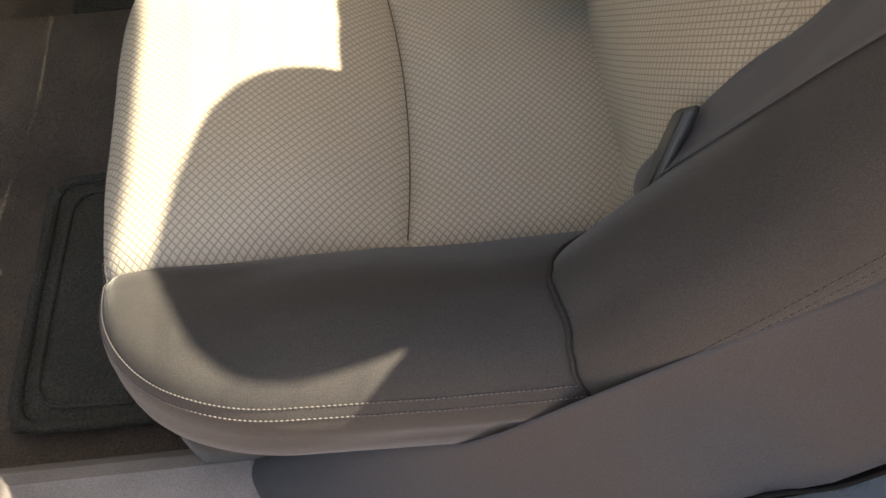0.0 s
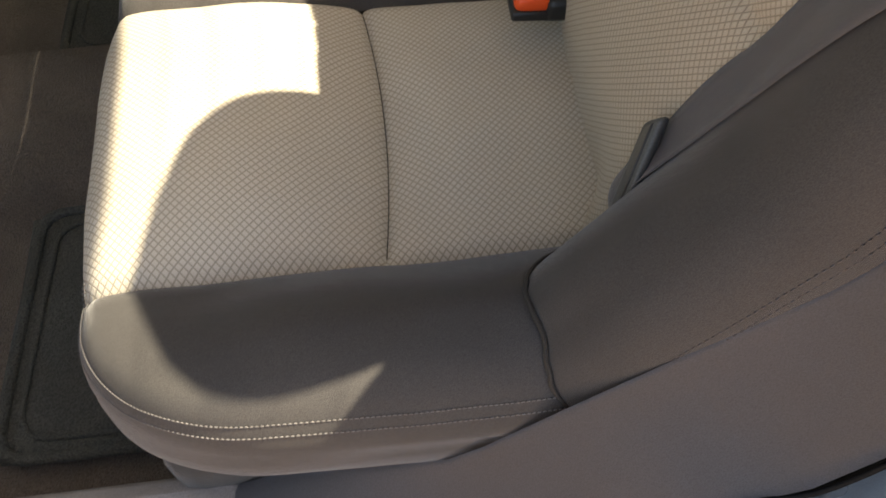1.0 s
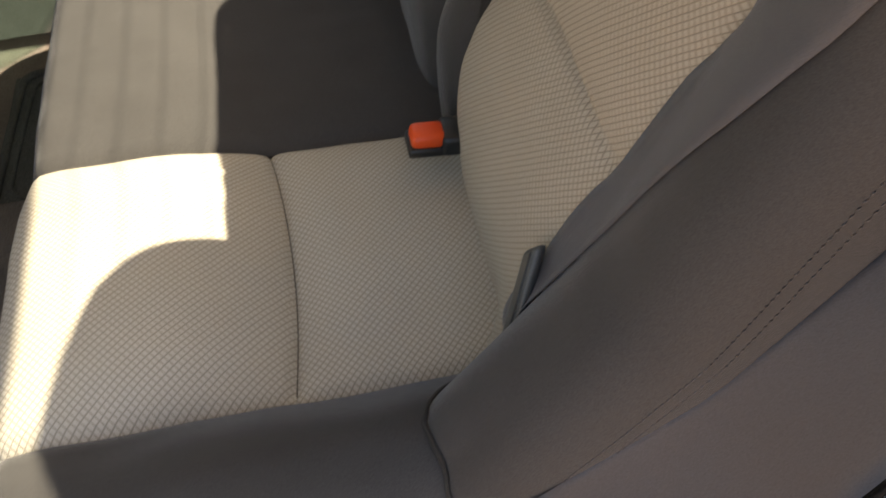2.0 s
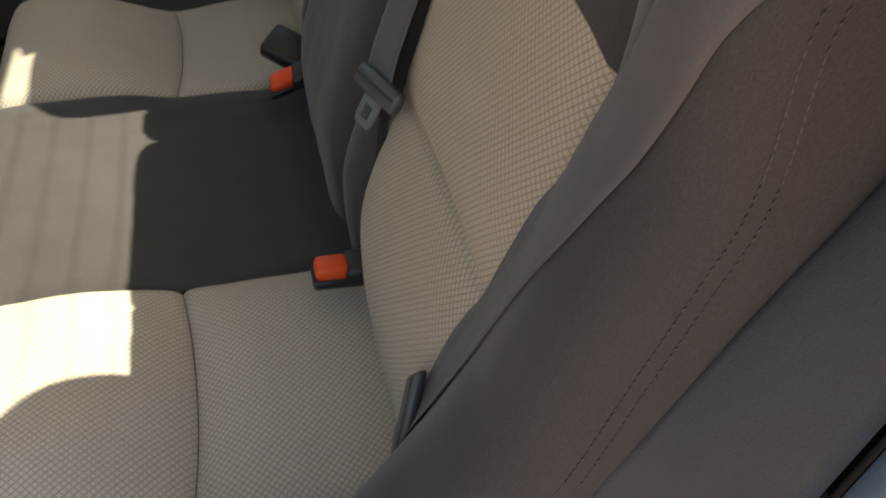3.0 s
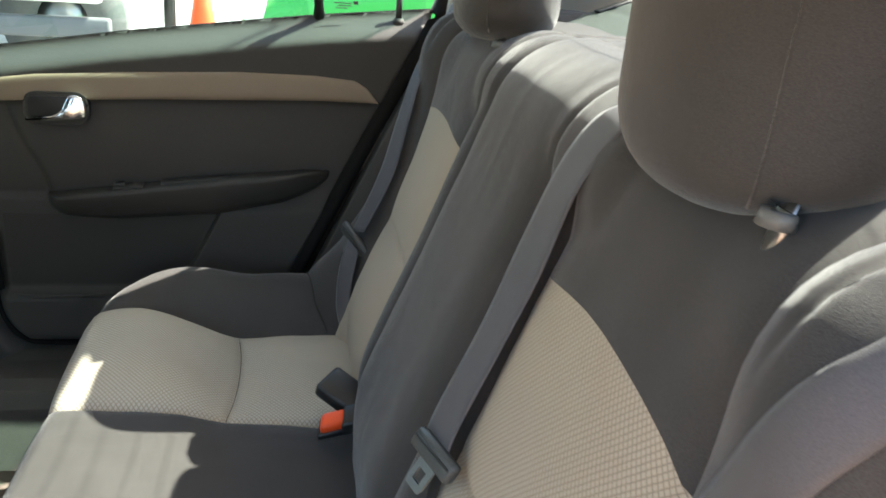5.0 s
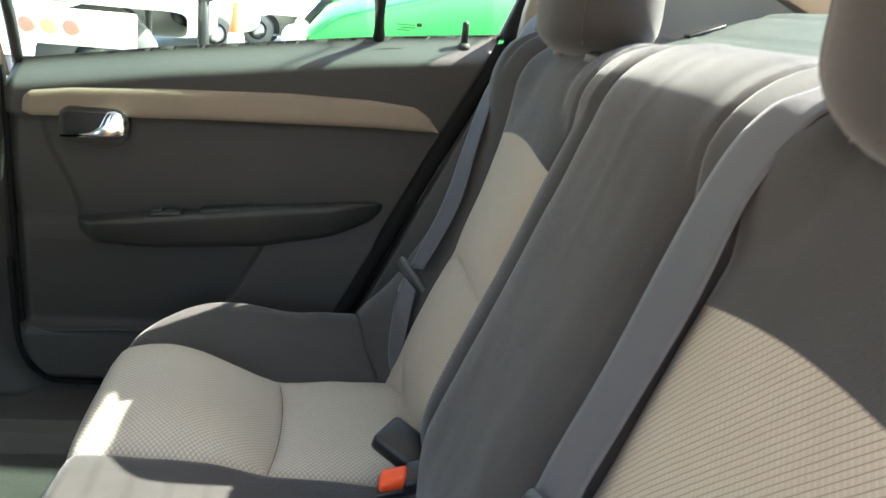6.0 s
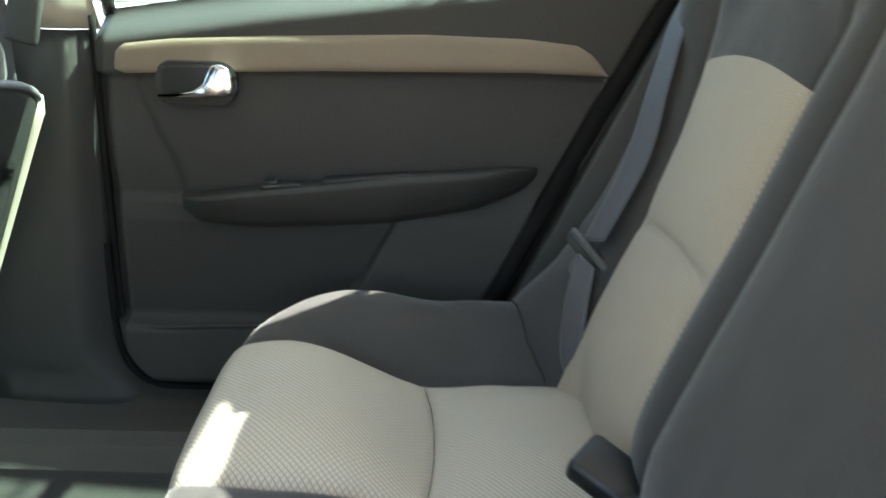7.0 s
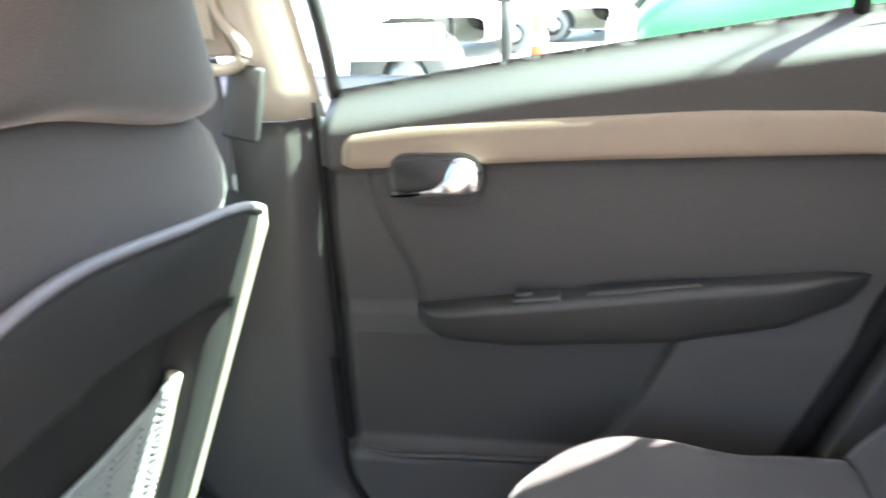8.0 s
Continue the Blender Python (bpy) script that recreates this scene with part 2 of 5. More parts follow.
def prism(outline, depth, axis="y", at=0.0, bevel=0.0, segs=2):
    """A flat outline given in the two other axes, with a depth along the axis."""
    bm = bmesh.new()

    def put(a, b, c):
        return {"y": (a, c, b), "x": (c, a, b), "z": (a, b, c)}[axis]
    lo = [bm.verts.new(put(a, b, at)) for a, b in outline]
    hi = [bm.verts.new(put(a, b, at + depth)) for a, b in outline]
    bm.faces.new(lo)
    bm.faces.new(hi[::-1])
    n = len(outline)
    for i in range(n):
        bm.faces.new((lo[i], hi[i], hi[(i + 1) % n], lo[(i + 1) % n]))
    if bevel:
        bmesh.ops.recalc_face_normals(bm, faces=bm.faces)
        bmesh.ops.bevel(bm, geom=bm.edges[:], offset=bevel, segments=segs, profile=0.5, affect="EDGES")
    return bm


def ease(x, a, b):
    t = max(0.0, min(1.0, (x - a) / (b - a)))
    return t * t * (3 - 2 * t)


def lerp_table(x, table):
    return float(np.interp(x, [p[0] for p in table], [p[1] for p in table]))


def soft_table(x, table, reach=0.03):
    """The table with its corners rounded off."""
    return sum(lerp_table(x + reach * k, table) for k in (-1, -0.6, -0.2, 0.2, 0.6, 1)) / 6

# ---------------------------------------------------------------- rear bench: shapes
FRONT, BACK, SIDE, CORNER, ROLL = -0.438, -0.02, 0.594, 0.14, 0.05
SEAM_MID, SEAM_OUT, SEAM_X = 0.180, 0.449, -0.22


def front_of(y):
    a = abs(y) - (SIDE - CORNER)
    return FRONT if a <= 0 else FRONT + CORNER - math.sqrt(max(0, CORNER ** 2 - a * a))


def edge_distance(x, y):
    cx, cy = FRONT + CORNER, SIDE - CORNER
    if x < cx and abs(y) > cy:
        return max(0.0, CORNER - math.hypot(x - cx, abs(y) - cy))
    return max(0.0, min(x - FRONT, SIDE - abs(y)))


def seam_x(y):
    t = (abs(y) - SEAM_MID) / (SEAM_OUT - SEAM_MID)
    return SEAM_X + 0.010 * (1 - (2 * t - 1) ** 2)


BOLSTER_UP = 0.062
SEAM_IN_Z = [(-0.45, 0.640), (-0.40, 0.645), (-0.31, 0.643), (-0.26, 0.634), (-0.22, 0.622), (-0.15, 0.619), (-0.05, 0.612), (0, 0.610)]
SEAM_OUT_Z = {-1: [(-0.45, 0.636), (-0.39, 0.650), (-0.31, 0.636), (-0.22, 0.614), (-0.08, 0.613), (0, 0.612)],
              1: [(-0.45, 0.643), (-0.40, 0.656), (-0.34, 0.652), (-0.28, 0.632), (-0.22, 0.613), (-0.14, 0.616), (0, 0.616)]}


def cushion_z(x, y):
    ay, side = abs(y), (1 if y > 0 else -1)
    zi, zo = soft_table(x, SEAM_IN_Z, 0.02), soft_table(x, SEAM_OUT_Z[side])
    if ay < SEAM_MID:
        z = zi + (0.010 + 0.004 * ease(x, -0.32, -0.2)) * (1 - (ay / SEAM_MID) ** 4)
    elif ay < SEAM_OUT:
        t = (ay - SEAM_MID) / (SEAM_OUT - SEAM_MID)
        d = abs(x - seam_x(y))
        puff = 0.014 + 0.012 * ease(-x, 0.24, 0.33) * (1 - 0.6 * ease(-x, 0.36, 0.44))
        z = zi + (zo - zi) * t + puff * (1 - abs(2 * t - 1) ** 3.4) * (1 - 0.75 * math.exp(-(d / 0.028) ** 2)) - 0.008 * math.exp(-d / 0.005)
    else:
        t = (ay - SEAM_OUT) / (SIDE - SEAM_OUT)
        z = zo + (BOLSTER_UP + (0.001 * ease(-x, 0.04, 0.16) if side > 0 else 0.0) - (0.042 if side < 0 else 0.050) * ease(-x, 0.22, 0.42)) * math.sin(math.pi / 2 * min(1, t / 0.60))
    for seam in (SEAM_MID, SEAM_OUT):
        z -= 0.004 * math.exp(-((ay - seam) / 0.004) ** 2)
    z += 0.0035 * noise.noise(Vector((x * 9, y * 9, 3.1))) + 0.0016 * noise.noise(Vector((x * 24, y * 30, 7.7)))
    d = edge_distance(x, y)
    r = 0.022 + 0.028 * ease(x, -0.36, -0.24) + (0.004 * ease(-x, 0.30, 0.42) if ay > SEAM_OUT else 0.0) * ease(ay, SEAM_OUT, SEAM_OUT + 0.03)
    if d < r:
        z -= (r - math.sqrt(max(0, r ** 2 - (r - d) ** 2))) * (ROLL + 0.4 * (r - ROLL)) / r
    return z


def flare(x, y):
    """The outer seam runs outwards towards the front edge."""
    ay = abs(y)
    near = (ay - SEAM_MID) / (SEAM_OUT - SEAM_MID) if ay < SEAM_OUT else (SIDE - ay) / (SIDE - SEAM_OUT)
    return y + math.copysign(0.016, y) * ease(-x, 0.22, 0.38) * max(0.0, near)


def cushion_patch(y0, y1, ny, x0=None, x1=BACK, nx=34):
    """A piece of the cushion's cover, with its front face where it reaches the front edge."""
    ys = steps(y0, y1, ny)
    bm = bmesh.new()
    us = [i / nx for i in range(nx + 1)]
    skirt = [0.34, 0.40, 0.46, 0.52]
    rows = []
    for y in ys:
        xa = front_of(y) if x0 is None else x0(y)
        xe = x1(y) if callable(x1) else x1
        row = []
        if x0 is None:
            ze = cushion_z(xa, y)
            row += [bm.verts.new((xa + 0.03 * (1 - (z - 0.36) / (ze - 0.36)), flare(xa, y) * (1 - 0.04 * (ze - z) / 0.2), z)) for z in skirt if z < ze - 0.01]
        for u in us:
            w = u ** 1.7 if x0 is None else u
            if callable(x1):
                w = 0.4 * u ** 1.8 + 0.6 * (1 - (1 - u) ** 2.2)
            elif x0 is not None:
                w = u ** 1.9
            x = xa + (xe - xa) * w
            row.append(bm.verts.new((x, flare(x, y), cushion_z(x, y))))
        rows.append(row)
    for a, b in zip(rows, rows[1:]):
        for i in range(min(len(a), len(b)) - 1):
            bm.faces.new((a[i], a[i + 1], b[i + 1], b[i]))
    return bm, rows


LEAN_X, LEAN_Z, TOP_S, TOP_R = 0.371, 0.9286, 0.4925, 0.075


def back_line(s, ay=0.0):
    """Place and outward direction along the backrest's front and over its top, which is rounder at the shoulders."""
    o = Vector((-0.083, 0, 0.60))
    up, out = Vector((LEAN_X, 0, LEAN_Z)), Vector((-LEAN_Z, 0, LEAN_X))
    r = TOP_R + 0.05 * ease(ay, 0.41, 0.52)
    top = TOP_S - 0.677 * (r - TOP_R)
    if s <= top:
        return o + up * s, out
    c = o + up * top - out * r
    a = (s - top) / r
    turn = math.atan2(LEAN_Z, LEAN_X)
    if a <= turn:
        n = Vector((-math.cos(math.pi / 2 - turn + a), 0, math.sin(math.pi / 2 - turn + a)))
        return c + n * r, n
    return c + Vector((0, 0, r)) + Vector((1, 0, -0.04)) * (s - top - turn * r), Vector((0, 0, 1))


ROLL_IN, PANEL_IN, BACK_SIDE = 0.135, 0.203, 0.556
SEAM_S = 0.232


def panel_out(s, side):
    """Outer border of the patterned panel."""
    if side < 0:
        return lerp_table(s, [(0, 0.450), (0.10, 0.462), (0.20, 0.478), (0.41, 0.488), (0.5, 0.490)])
    return lerp_table(s, [(0, 0.447), (0.10, 0.440), (0.24, 0.440), (0.32, 0.455), (0.41, 0.486), (0.5, 0.490)])


def shoulder_seam(s):
    """The gathered seam that parts the two lobes of the shoulder."""
    return 0.528 + 0.10 * (s - 0.50)


def back_bulge(ay, s, side):
    b = 0.0
    po = panel_out(s, side)
    if ay < ROLL_IN:
        b = 0.022 * math.sqrt(max(0, 1 - (ay / ROLL_IN) ** 6))
        b += 0.003 * ease(s, 0.42, 0.53) * (1 - (ay / ROLL_IN) ** 2)
        if side < 0:
            b = max(b, 0.019 * ease(s, 0.40, 0.50))
    elif ay < PANEL_IN:
        t = (ay - ROLL_IN) / (PANEL_IN - ROLL_IN)
        b = (0.012 + 0.005 * ease(s, 0.48, 0.55)) * max(0.0, math.sin(math.pi * t)) ** (0.5 - 0.2 * ease(s, 0.45, 0.52))
    elif ay < po:
        t = (ay - PANEL_IN) / (po - PANEL_IN)
        d = abs(s - seam_s(ay))
        b = 0.012 * (1 - (2 * t - 1) ** 4) * (1 - 0.5 * math.exp(-(d / 0.03) ** 2)) - 0.007 * math.exp(-d / 0.005)
    else:
        t = (ay - po) / (BACK_SIDE - po)
        amp = lerp_table(s, [(0, 0.050), (0.04, 0.061), (0.08, 0.056), (0.12, 0.050), (0.22, 0.027), (0.45, 0.015), (0.52, 0.012), (0.6, 0.012)])
        if side > 0:
            amp *= 1 - 0.3 * ease(s, 0.06, 0.14) * (1 - ease(s, 0.3, 0.42))
        b = amp * math.sin(math.pi / 2 * min(1, t * 1.05)) ** 0.8
        if side < 0:
            b += 0.022 * math.sin(math.pi * min(1, t * 0.85)) ** 1.5 * (1 - ease(s, 0.02, 0.17))
    if ay > ROLL_IN + 0.02 or side < 0:
        b = max(b, (0.016 if side > 0 else 0.021) * ease(s, 0.42, 0.50) * (1 - ease(ay, 0.24, 0.31)))
    b += 0.036 * ease(ay, 0.41, 0.545) * ease(s, 0.38, 0.51) * (1 - 0.75 * ease(s, 0.50, 0.60))
    b -= 0.005 * math.exp(-((ay - shoulder_seam(s)) / 0.005) ** 2) * ease(s, 0.47, 0.50)
    for seam in (ROLL_IN, PANEL_IN, po):
        b -= (0.004 if seam < 0.4 else 0.004 * (1 - 0.8 * ease(s, 0.40, 0.47))) * math.exp(-((ay - seam) / 0.004) ** 2)
    b -= 0.006 * math.exp(-((s - 0.600) / 0.005) ** 2)
    if ay < po - 0.001:
        b -= 0.050 * (1 - ease(s, -0.04, 0.13)) * (1 - 0.9 * ease(ay, po - 0.06, po))
    b += 0.0018 * noise.noise(Vector((ay * 10, s * 9, 1.3))) + 0.0006 * noise.noise(Vector((ay * 34, s * 26, 5.2)))
    return b


def seam_s(v):
    return SEAM_S + 0.008 * math.sin(math.pi * max(0, min(1, (abs(v) - PANEL_IN) / 0.24)))


def back_point(v, s):
    """v: way across the backrest, which rounds off at the sides."""
    sign, av = (1 if v >= 0 else -1), abs(v)
    r, ay, drop = 0.04, av, 0.0
    if av > BACK_SIDE:
        a = min((av - BACK_SIDE) / r, math.pi / 2)
        ay = BACK_SIDE + r * math.sin(a)
        drop = r * (1 - math.cos(a)) + max(0.0, av - BACK_SIDE - r * math.pi / 2)
    p, n = back_line(s, av)
    q = p + n * (back_bulge(min(av, BACK_SIDE), s, sign) - drop)
    return Vector((q.x, sign * ay, q.z))


def arch_s(v):
    """The upper border of the patterned panel."""
    ay = abs(v)
    t = (ay - PANEL_IN) / (0.487 - PANEL_IN)
    z = 0.974 + 0.014 * math.sin(math.pi * max(0, min(1, t))) - 0.006 * ease(ay, 0.44, 0.487) ** 2
    return (z - 0.60) / LEAN_Z


def back_patch(side, v0, v1, nv, lo, hi, ns, crowd=0):
    """A piece of the backrest's cover between two borders across and two along; crowd: denser towards its lower (-1) or upper (1) border."""
    bm = bmesh.new()
    rows = []
    for i in range(nv + 1):
        q = i / nv
        row = []
        for j in range(ns + 1):
            k = j / ns
            k = k ** 1.8 if crowd < 0 else 1 - (1 - k) ** 1.8 if crowd > 0 else k
            v = 0.3
            for _ in range(3):
                s = lo(v) + (hi(v) - lo(v)) * k
                a, b = v0(s), v1(s)
                v = a + (b - a) * q
            row.append(bm.verts.new(back_point(side * v, s)))
        rows.append(row)
    for a, b in zip(rows, rows[1:]):
        for j in range(ns):
            bm.faces.new((a[j], a[j + 1], b[j + 1], b[j]))
    return bm


# ---------------------------------------------------------------- ground and car shell
asphalt, gn, gl, gp = nodes("warm_bounce_and_concrete")
gco = gn.new("ShaderNodeTexCoord").outputs["Object"]
gsep = gn.new("ShaderNodeSeparateXYZ")
gl.new(gco, gsep.inputs[0])
edge = maths(gn, gl, "ADD", gsep.outputs[1], maths(gn, gl, "MULTIPLY", noise_of(gn, gl, gco, 0.7, 4, lo=0, hi=1), 1.2))
half = gn.new("ShaderNodeMapRange")
half.inputs[1].default_value, half.inputs[2].default_value = -0.1, 0.5
gl.new(edge, half.inputs[0])
grit, patch = noise_of(gn, gl, gco, 60), noise_of(gn, gl, gco, 0.6, 5)
# Near half is unseen; its warm colour is added to bounce warm light inside.
warm_near = mixer(gn, gl, grit, (0.31, 0.195, 0.12), (0.40, 0.26, 0.165))
slab = mixer(gn, gl, grit, (0.33, 0.33, 0.32), (0.43, 0.43, 0.415))
both = mixer(gn, gl, half.outputs[0], warm_near, slab)
gl.new(mixer(gn, gl, maths(gn, gl, "MULTIPLY", patch, 0.25), both, (0.22, 0.20, 0.175)), gp.inputs["Base Color"])
gp.inputs["Roughness"].default_value = 0.95
bump_to(gn, gl, gp, grit, 0.6, 0.01)
part("ground", grid(lambda u, v: Vector((u, v, 0)), [-900, -60, -12, -4, 0, 4, 12, 60, 900], [-900, -60, -12, -4, 0, 4, 12, 60, 900]), asphalt,
     label="pale sunlit concrete parking lot with an added warm half bouncing light", smooth=False, kind="structure")

# floor pan: carpet, tunnel, sills
def floor_z(x, y):
    z = 0.300 + 0.085 * (1 - ease(abs(y), 0.07, 0.16))
    return z + 0.004 * noise.noise(Vector((x * 7, y * 7, 0)))
bm = grid(lambda x, y: Vector((x, y, floor_z(x, y))), steps(-2.2, 0.0, 44), steps(-0.58, 0.58, 46))
tagged(part("floor", bm, carpet, label="dark charcoal carpeted car floor with a low tunnel", kind="structure"), category="floor")
tagged(part("floor_underside", block((3.0, 1.3, 0.06), (-0.75, 0, 0.23), 0.01), rubber, label="dark underside of the car floor", kind="structure"), category="floor")
for side, nm in ((-1, "sill_trim_near"), (1, "sill_trim_far")):
    prof = [(0.475, 0.25), (0.475, 0.310), (0.535, 0.462), (0.550, 0.476), (0.585, 0.480), (0.64, 0.472), (0.69, 0.450), (0.72, 0.43), (0.73, 0.25)]
    if side > 0:
        prof = [(0.575, 0.25), (0.575, 0.42), (0.583, 0.452), (0.600, 0.466), (0.655, 0.472), (0.680, 0.482), (0.692, 0.494), (0.718, 0.494), (0.72, 0.25)]
    bm = bmesh.new()
    xs = steps(-2.2, -0.13 if side < 0 else 0.1, 12)
    rows = [[bm.verts.new((x, side * y, z)) for y, z in prof] for x in xs]
    for a, b in zip(rows, rows[1:]):
        for i in range(len(prof)):
            j = (i + 1) % len(prof)
            bm.faces.new((a[i], a[j], b[j], b[i]))
    bm.faces.new(rows[0]); bm.faces.new(rows[-1][::-1])
    bmesh.ops.bevel(bm, geom=[e for e in bm.edges if abs(e.verts[0].co.x - e.verts[1].co.x) > 0.05], offset=0.006, segments=2, affect="EDGES")
    tagged(part(nm, bm, sill_lit if side < 0 else sill_shaded, label="scuffed grey plastic door sill trim", kind="structure"), category="sill")

# floor mats
for y0, y1 in ((-0.44, -0.13), (0.13, 0.44)):
    mt = thing("floor_mat", ((-0.56), (y0 + y1) / 2, 0.300), "worn dark rubber floor mat with raised rim on the carpet", "floor mat", "rear floor mats")
    part("mat_sheet", block((0.215, y1 - y0, 0.012), (-0.5375, (y0 + y1) / 2, 0.310), 0.005), mat_rubber, mt)
    bm = bmesh.new()
    for inset, r in ((0.0, 0.007), (0.020, 0.003)):
        a, b, c = y0 + inset, y1 - inset, -0.640 + inset
        tube(smooth_path([(-0.44, a, 0.317), (c + 0.05, a, 0.317), (c + 0.018, a + 0.004, 0.317), (c + 0.004, a + 0.018, 0.317), (c, a + 0.05, 0.317), (c + 0.008, b - 0.05, 0.317), (c + 0.012, b - 0.018, 0.317), (c + 0.026, b - 0.004, 0.317), (c + 0.06, b, 0.317), (-0.44, b, 0.317)], 4), r, 8, bm)
    part("mat_rim", bm, mat_rubber, mt)

# near dog-leg trim beside the bench
A_LINE = [(-0.36, 0.478), (-0.205, 0.582), (-0.118, 0.662), (-0.045, 0.727), (0.012, 0.777), (0.05, 0.839), (0.09, 0.905), (0.13, 0.963), (0.153, 0.999), (0.20, 1.075), (0.24, 1.16)]
B_LINE = [(-0.34, 0.462), (-0.16, 0.525), (-0.046, 0.640), (0.010, 0.652), (0.042, 0.700), (0.065, 0.765), (0.097, 0.851), (0.118, 0.905), (0.132, 0.950), (0.165, 1.04), (0.22, 1.16)]
for side, nm in ((-1, "jamb_trim_near"),):
    def jamb(u, k, side=side):
        i = u * (len(A_LINE) - 1)
        j = min(int(i), len(A_LINE) - 2)
        f = i - j
        a = [A_LINE[j][m] + (A_LINE[j + 1][m] - A_LINE[j][m]) * f for m in (0, 1)]
        b = [B_LINE[j][m] + (B_LINE[j + 1][m] - B_LINE[j][m]) * f for m in (0, 1)]
        y = 0.5955 + 0.0645 * k - 0.045 * (1 - ease(u, 0.0, 0.13)) * (1 - k)
        bow = 0.010 * math.sin(math.pi * k)
        return Vector((a[0] + (b[0] - a[0]) * k - bow * 0.85 + 0.05 * max(0, 0.04 - k), side * (y - 0.012 * math.sin(math.pi * k)), a[1] + (b[1] - a[1]) * k + bow * 0.45))
    bm = grid(jamb, steps(0, 1, 36), steps(0, 1, 12))
    bmesh.ops.solidify(bm, geom=bm.faces[:], thickness=0.006)
    tagged(part(nm, bm, plastic_jamb, label="smooth charcoal side trim between seat and door opening", kind="structure"), category="trim")

bm = prism([(-0.172, 0.50), (0.076, 1.03), (0.107, 1.085), (0.20, 1.10), (0.60, 1.085), (0.60, 0.5)], 0.040, "y", 0.655, 0.004)
tagged(part("quarter_trim_far", bm, plastic, label="dark quarter trim behind the far door", kind="structure"), category="trim")
# painted body round the near door opening
pts = [(a + 0.008, b - 0.006) for a, b in B_LINE]
bm = grid(lambda i, k: Vector((pts[int(i)][0] + 0.02 * k + 0.10 * k * k, -0.662 - 0.11 * k, pts[int(i)][1] - 0.006 * k)), range(len(pts)), steps(0, 1, 6))
bmesh.ops.solidify(bm, geom=bm.faces[:], thickness=0.004)
tagged(part("body_panel_near", bm, paint, label="blue-grey painted car body at the door opening", kind="structure"), category="car body")
bm = tube(smooth_path([(a - 0.002, -0.661, b + 0.003) for a, b in pts], 5), 0.0018, 8)
tagged(part("door_seal_near", bm, rubber, label="thin black rubber seal along the door opening", kind="structure"), category="seal")
for side in (-1, 1):
    bm = prism([(0.05, 0.30), (0.24, 0.30), (1.7, 0.30), (1.7, 0.95), (1.25, 1.03), (0.80, 1.06), (0.30, 1.09), (0.26, 1.06), (0.16, 0.86), (0.10, 0.7)], side * 0.05, "y", side * 0.70, 0.012)
    tagged(part("quarter_panel", bm, paint, label="blue-grey painted rear quarter of the car", kind="structure"), category="car body")
bm = block((1.05, 1.38, 0.04), (1.20, 0, 1.145), 0.016)
tagged(part("trunk_lid", bm, paint, label="blue-grey painted trunk lid behind the rear window", kind="structure"), category="car body")
bm = block((0.04, 1.34, 0.72), (0.42, 0, 0.70), 0.01)
tagged(part("bulkhead", bm, rubber, label="dark bulkhead behind the rear seat", kind="structure"), category="wall")

# roof, rails, pillars
ROOF_REAR, LEAN_IN = 0.112, 0.26
bm = grid(lambda x, y: Vector((x, y, 1.405 - 0.05 * (y / 0.6) ** 2 - 0.03 * ((x + 0.8) / 0.9) ** 2)), steps(-1.75, ROOF_REAR, 20), steps(-0.6, 0.6, 16))
bmesh.ops.solidify(bm, geom=bm.faces[:], thickness=-0.03)
tagged(part("ceiling", bm, headliner_cloth, label="grey cloth headliner under the car roof", kind="structure"), category="ceiling")
for side, nm in ((-1, "roof_rail_near"), (1, "roof_rail_far")):
    inn = 0.62 if side < 0 else 0.575
    bm = tube(smooth_path([(-1.95, side * 0.66, 1.12), (-1.6, side * 0.64, 1.29), (-1.1, side * inn, 1.35), (-0.4, side * inn, 1.355), (ROOF_REAR, side * inn, 1.34)], 6), 0.036, 10)
    tagged(part(nm, bm, headliner_cloth, label="grey trim along the roof rail", kind="structure"), category="trim")
    # rear pillar; the far one's unseen top corner widened to shade the far seat
    bm = grid(lambda k, w: Vector((ROOF_REAR - 0.04 + 0.58 * k + w * (0.10 + 0.10 * k), side * (0.640 + 0.035 * k - (0.105 - 0.03 * k) * w if side < 0 else 0.590 + 0.085 * k - (0.105 - 0.03 * k + 0.10 * (1 - ease(k, 0.05, 0.35))) * w), 1.365 - 0.27 * k - 0.02 * k * k + w * (0.02 + 0.01 * k))), steps(0, 1, 12), steps(0, 1, 5))
    bmesh.ops.solidify(bm, geom=bm.faces[:], thickness=0.025)
    tagged(part("rear_pillar_near" if side < 0 else "rear_pillar_far", bm, pillar_tan, label="tan rear pillar trim beside the rear window", kind="structure"), category="pillar")

    y0 = 0.655 if side > 0 else -0.70
    bm = prism([(0.106, 1.085), (0.110, 1.14), (0.126, 1.22), (0.138, 1.285), (0.10, 1.345), (-0.03, 1.355), (-0.03, 1.375), (0.10, 1.375), (0.45, 1.24), (0.86, 1.08), (0.86, 1.05), (0.12, 1.04)], side * 0.03, "y", y0, 0.004)
    for v in bm.verts:
        v.co.y -= side * LEAN_IN * max(0, v.co.z - 1.06)
    tagged(part("pillar_panel_near" if side < 0 else "pillar_panel_far", bm, pillar_tan, label="tan inner panel of the rear pillar", kind="structure"), category="pillar")

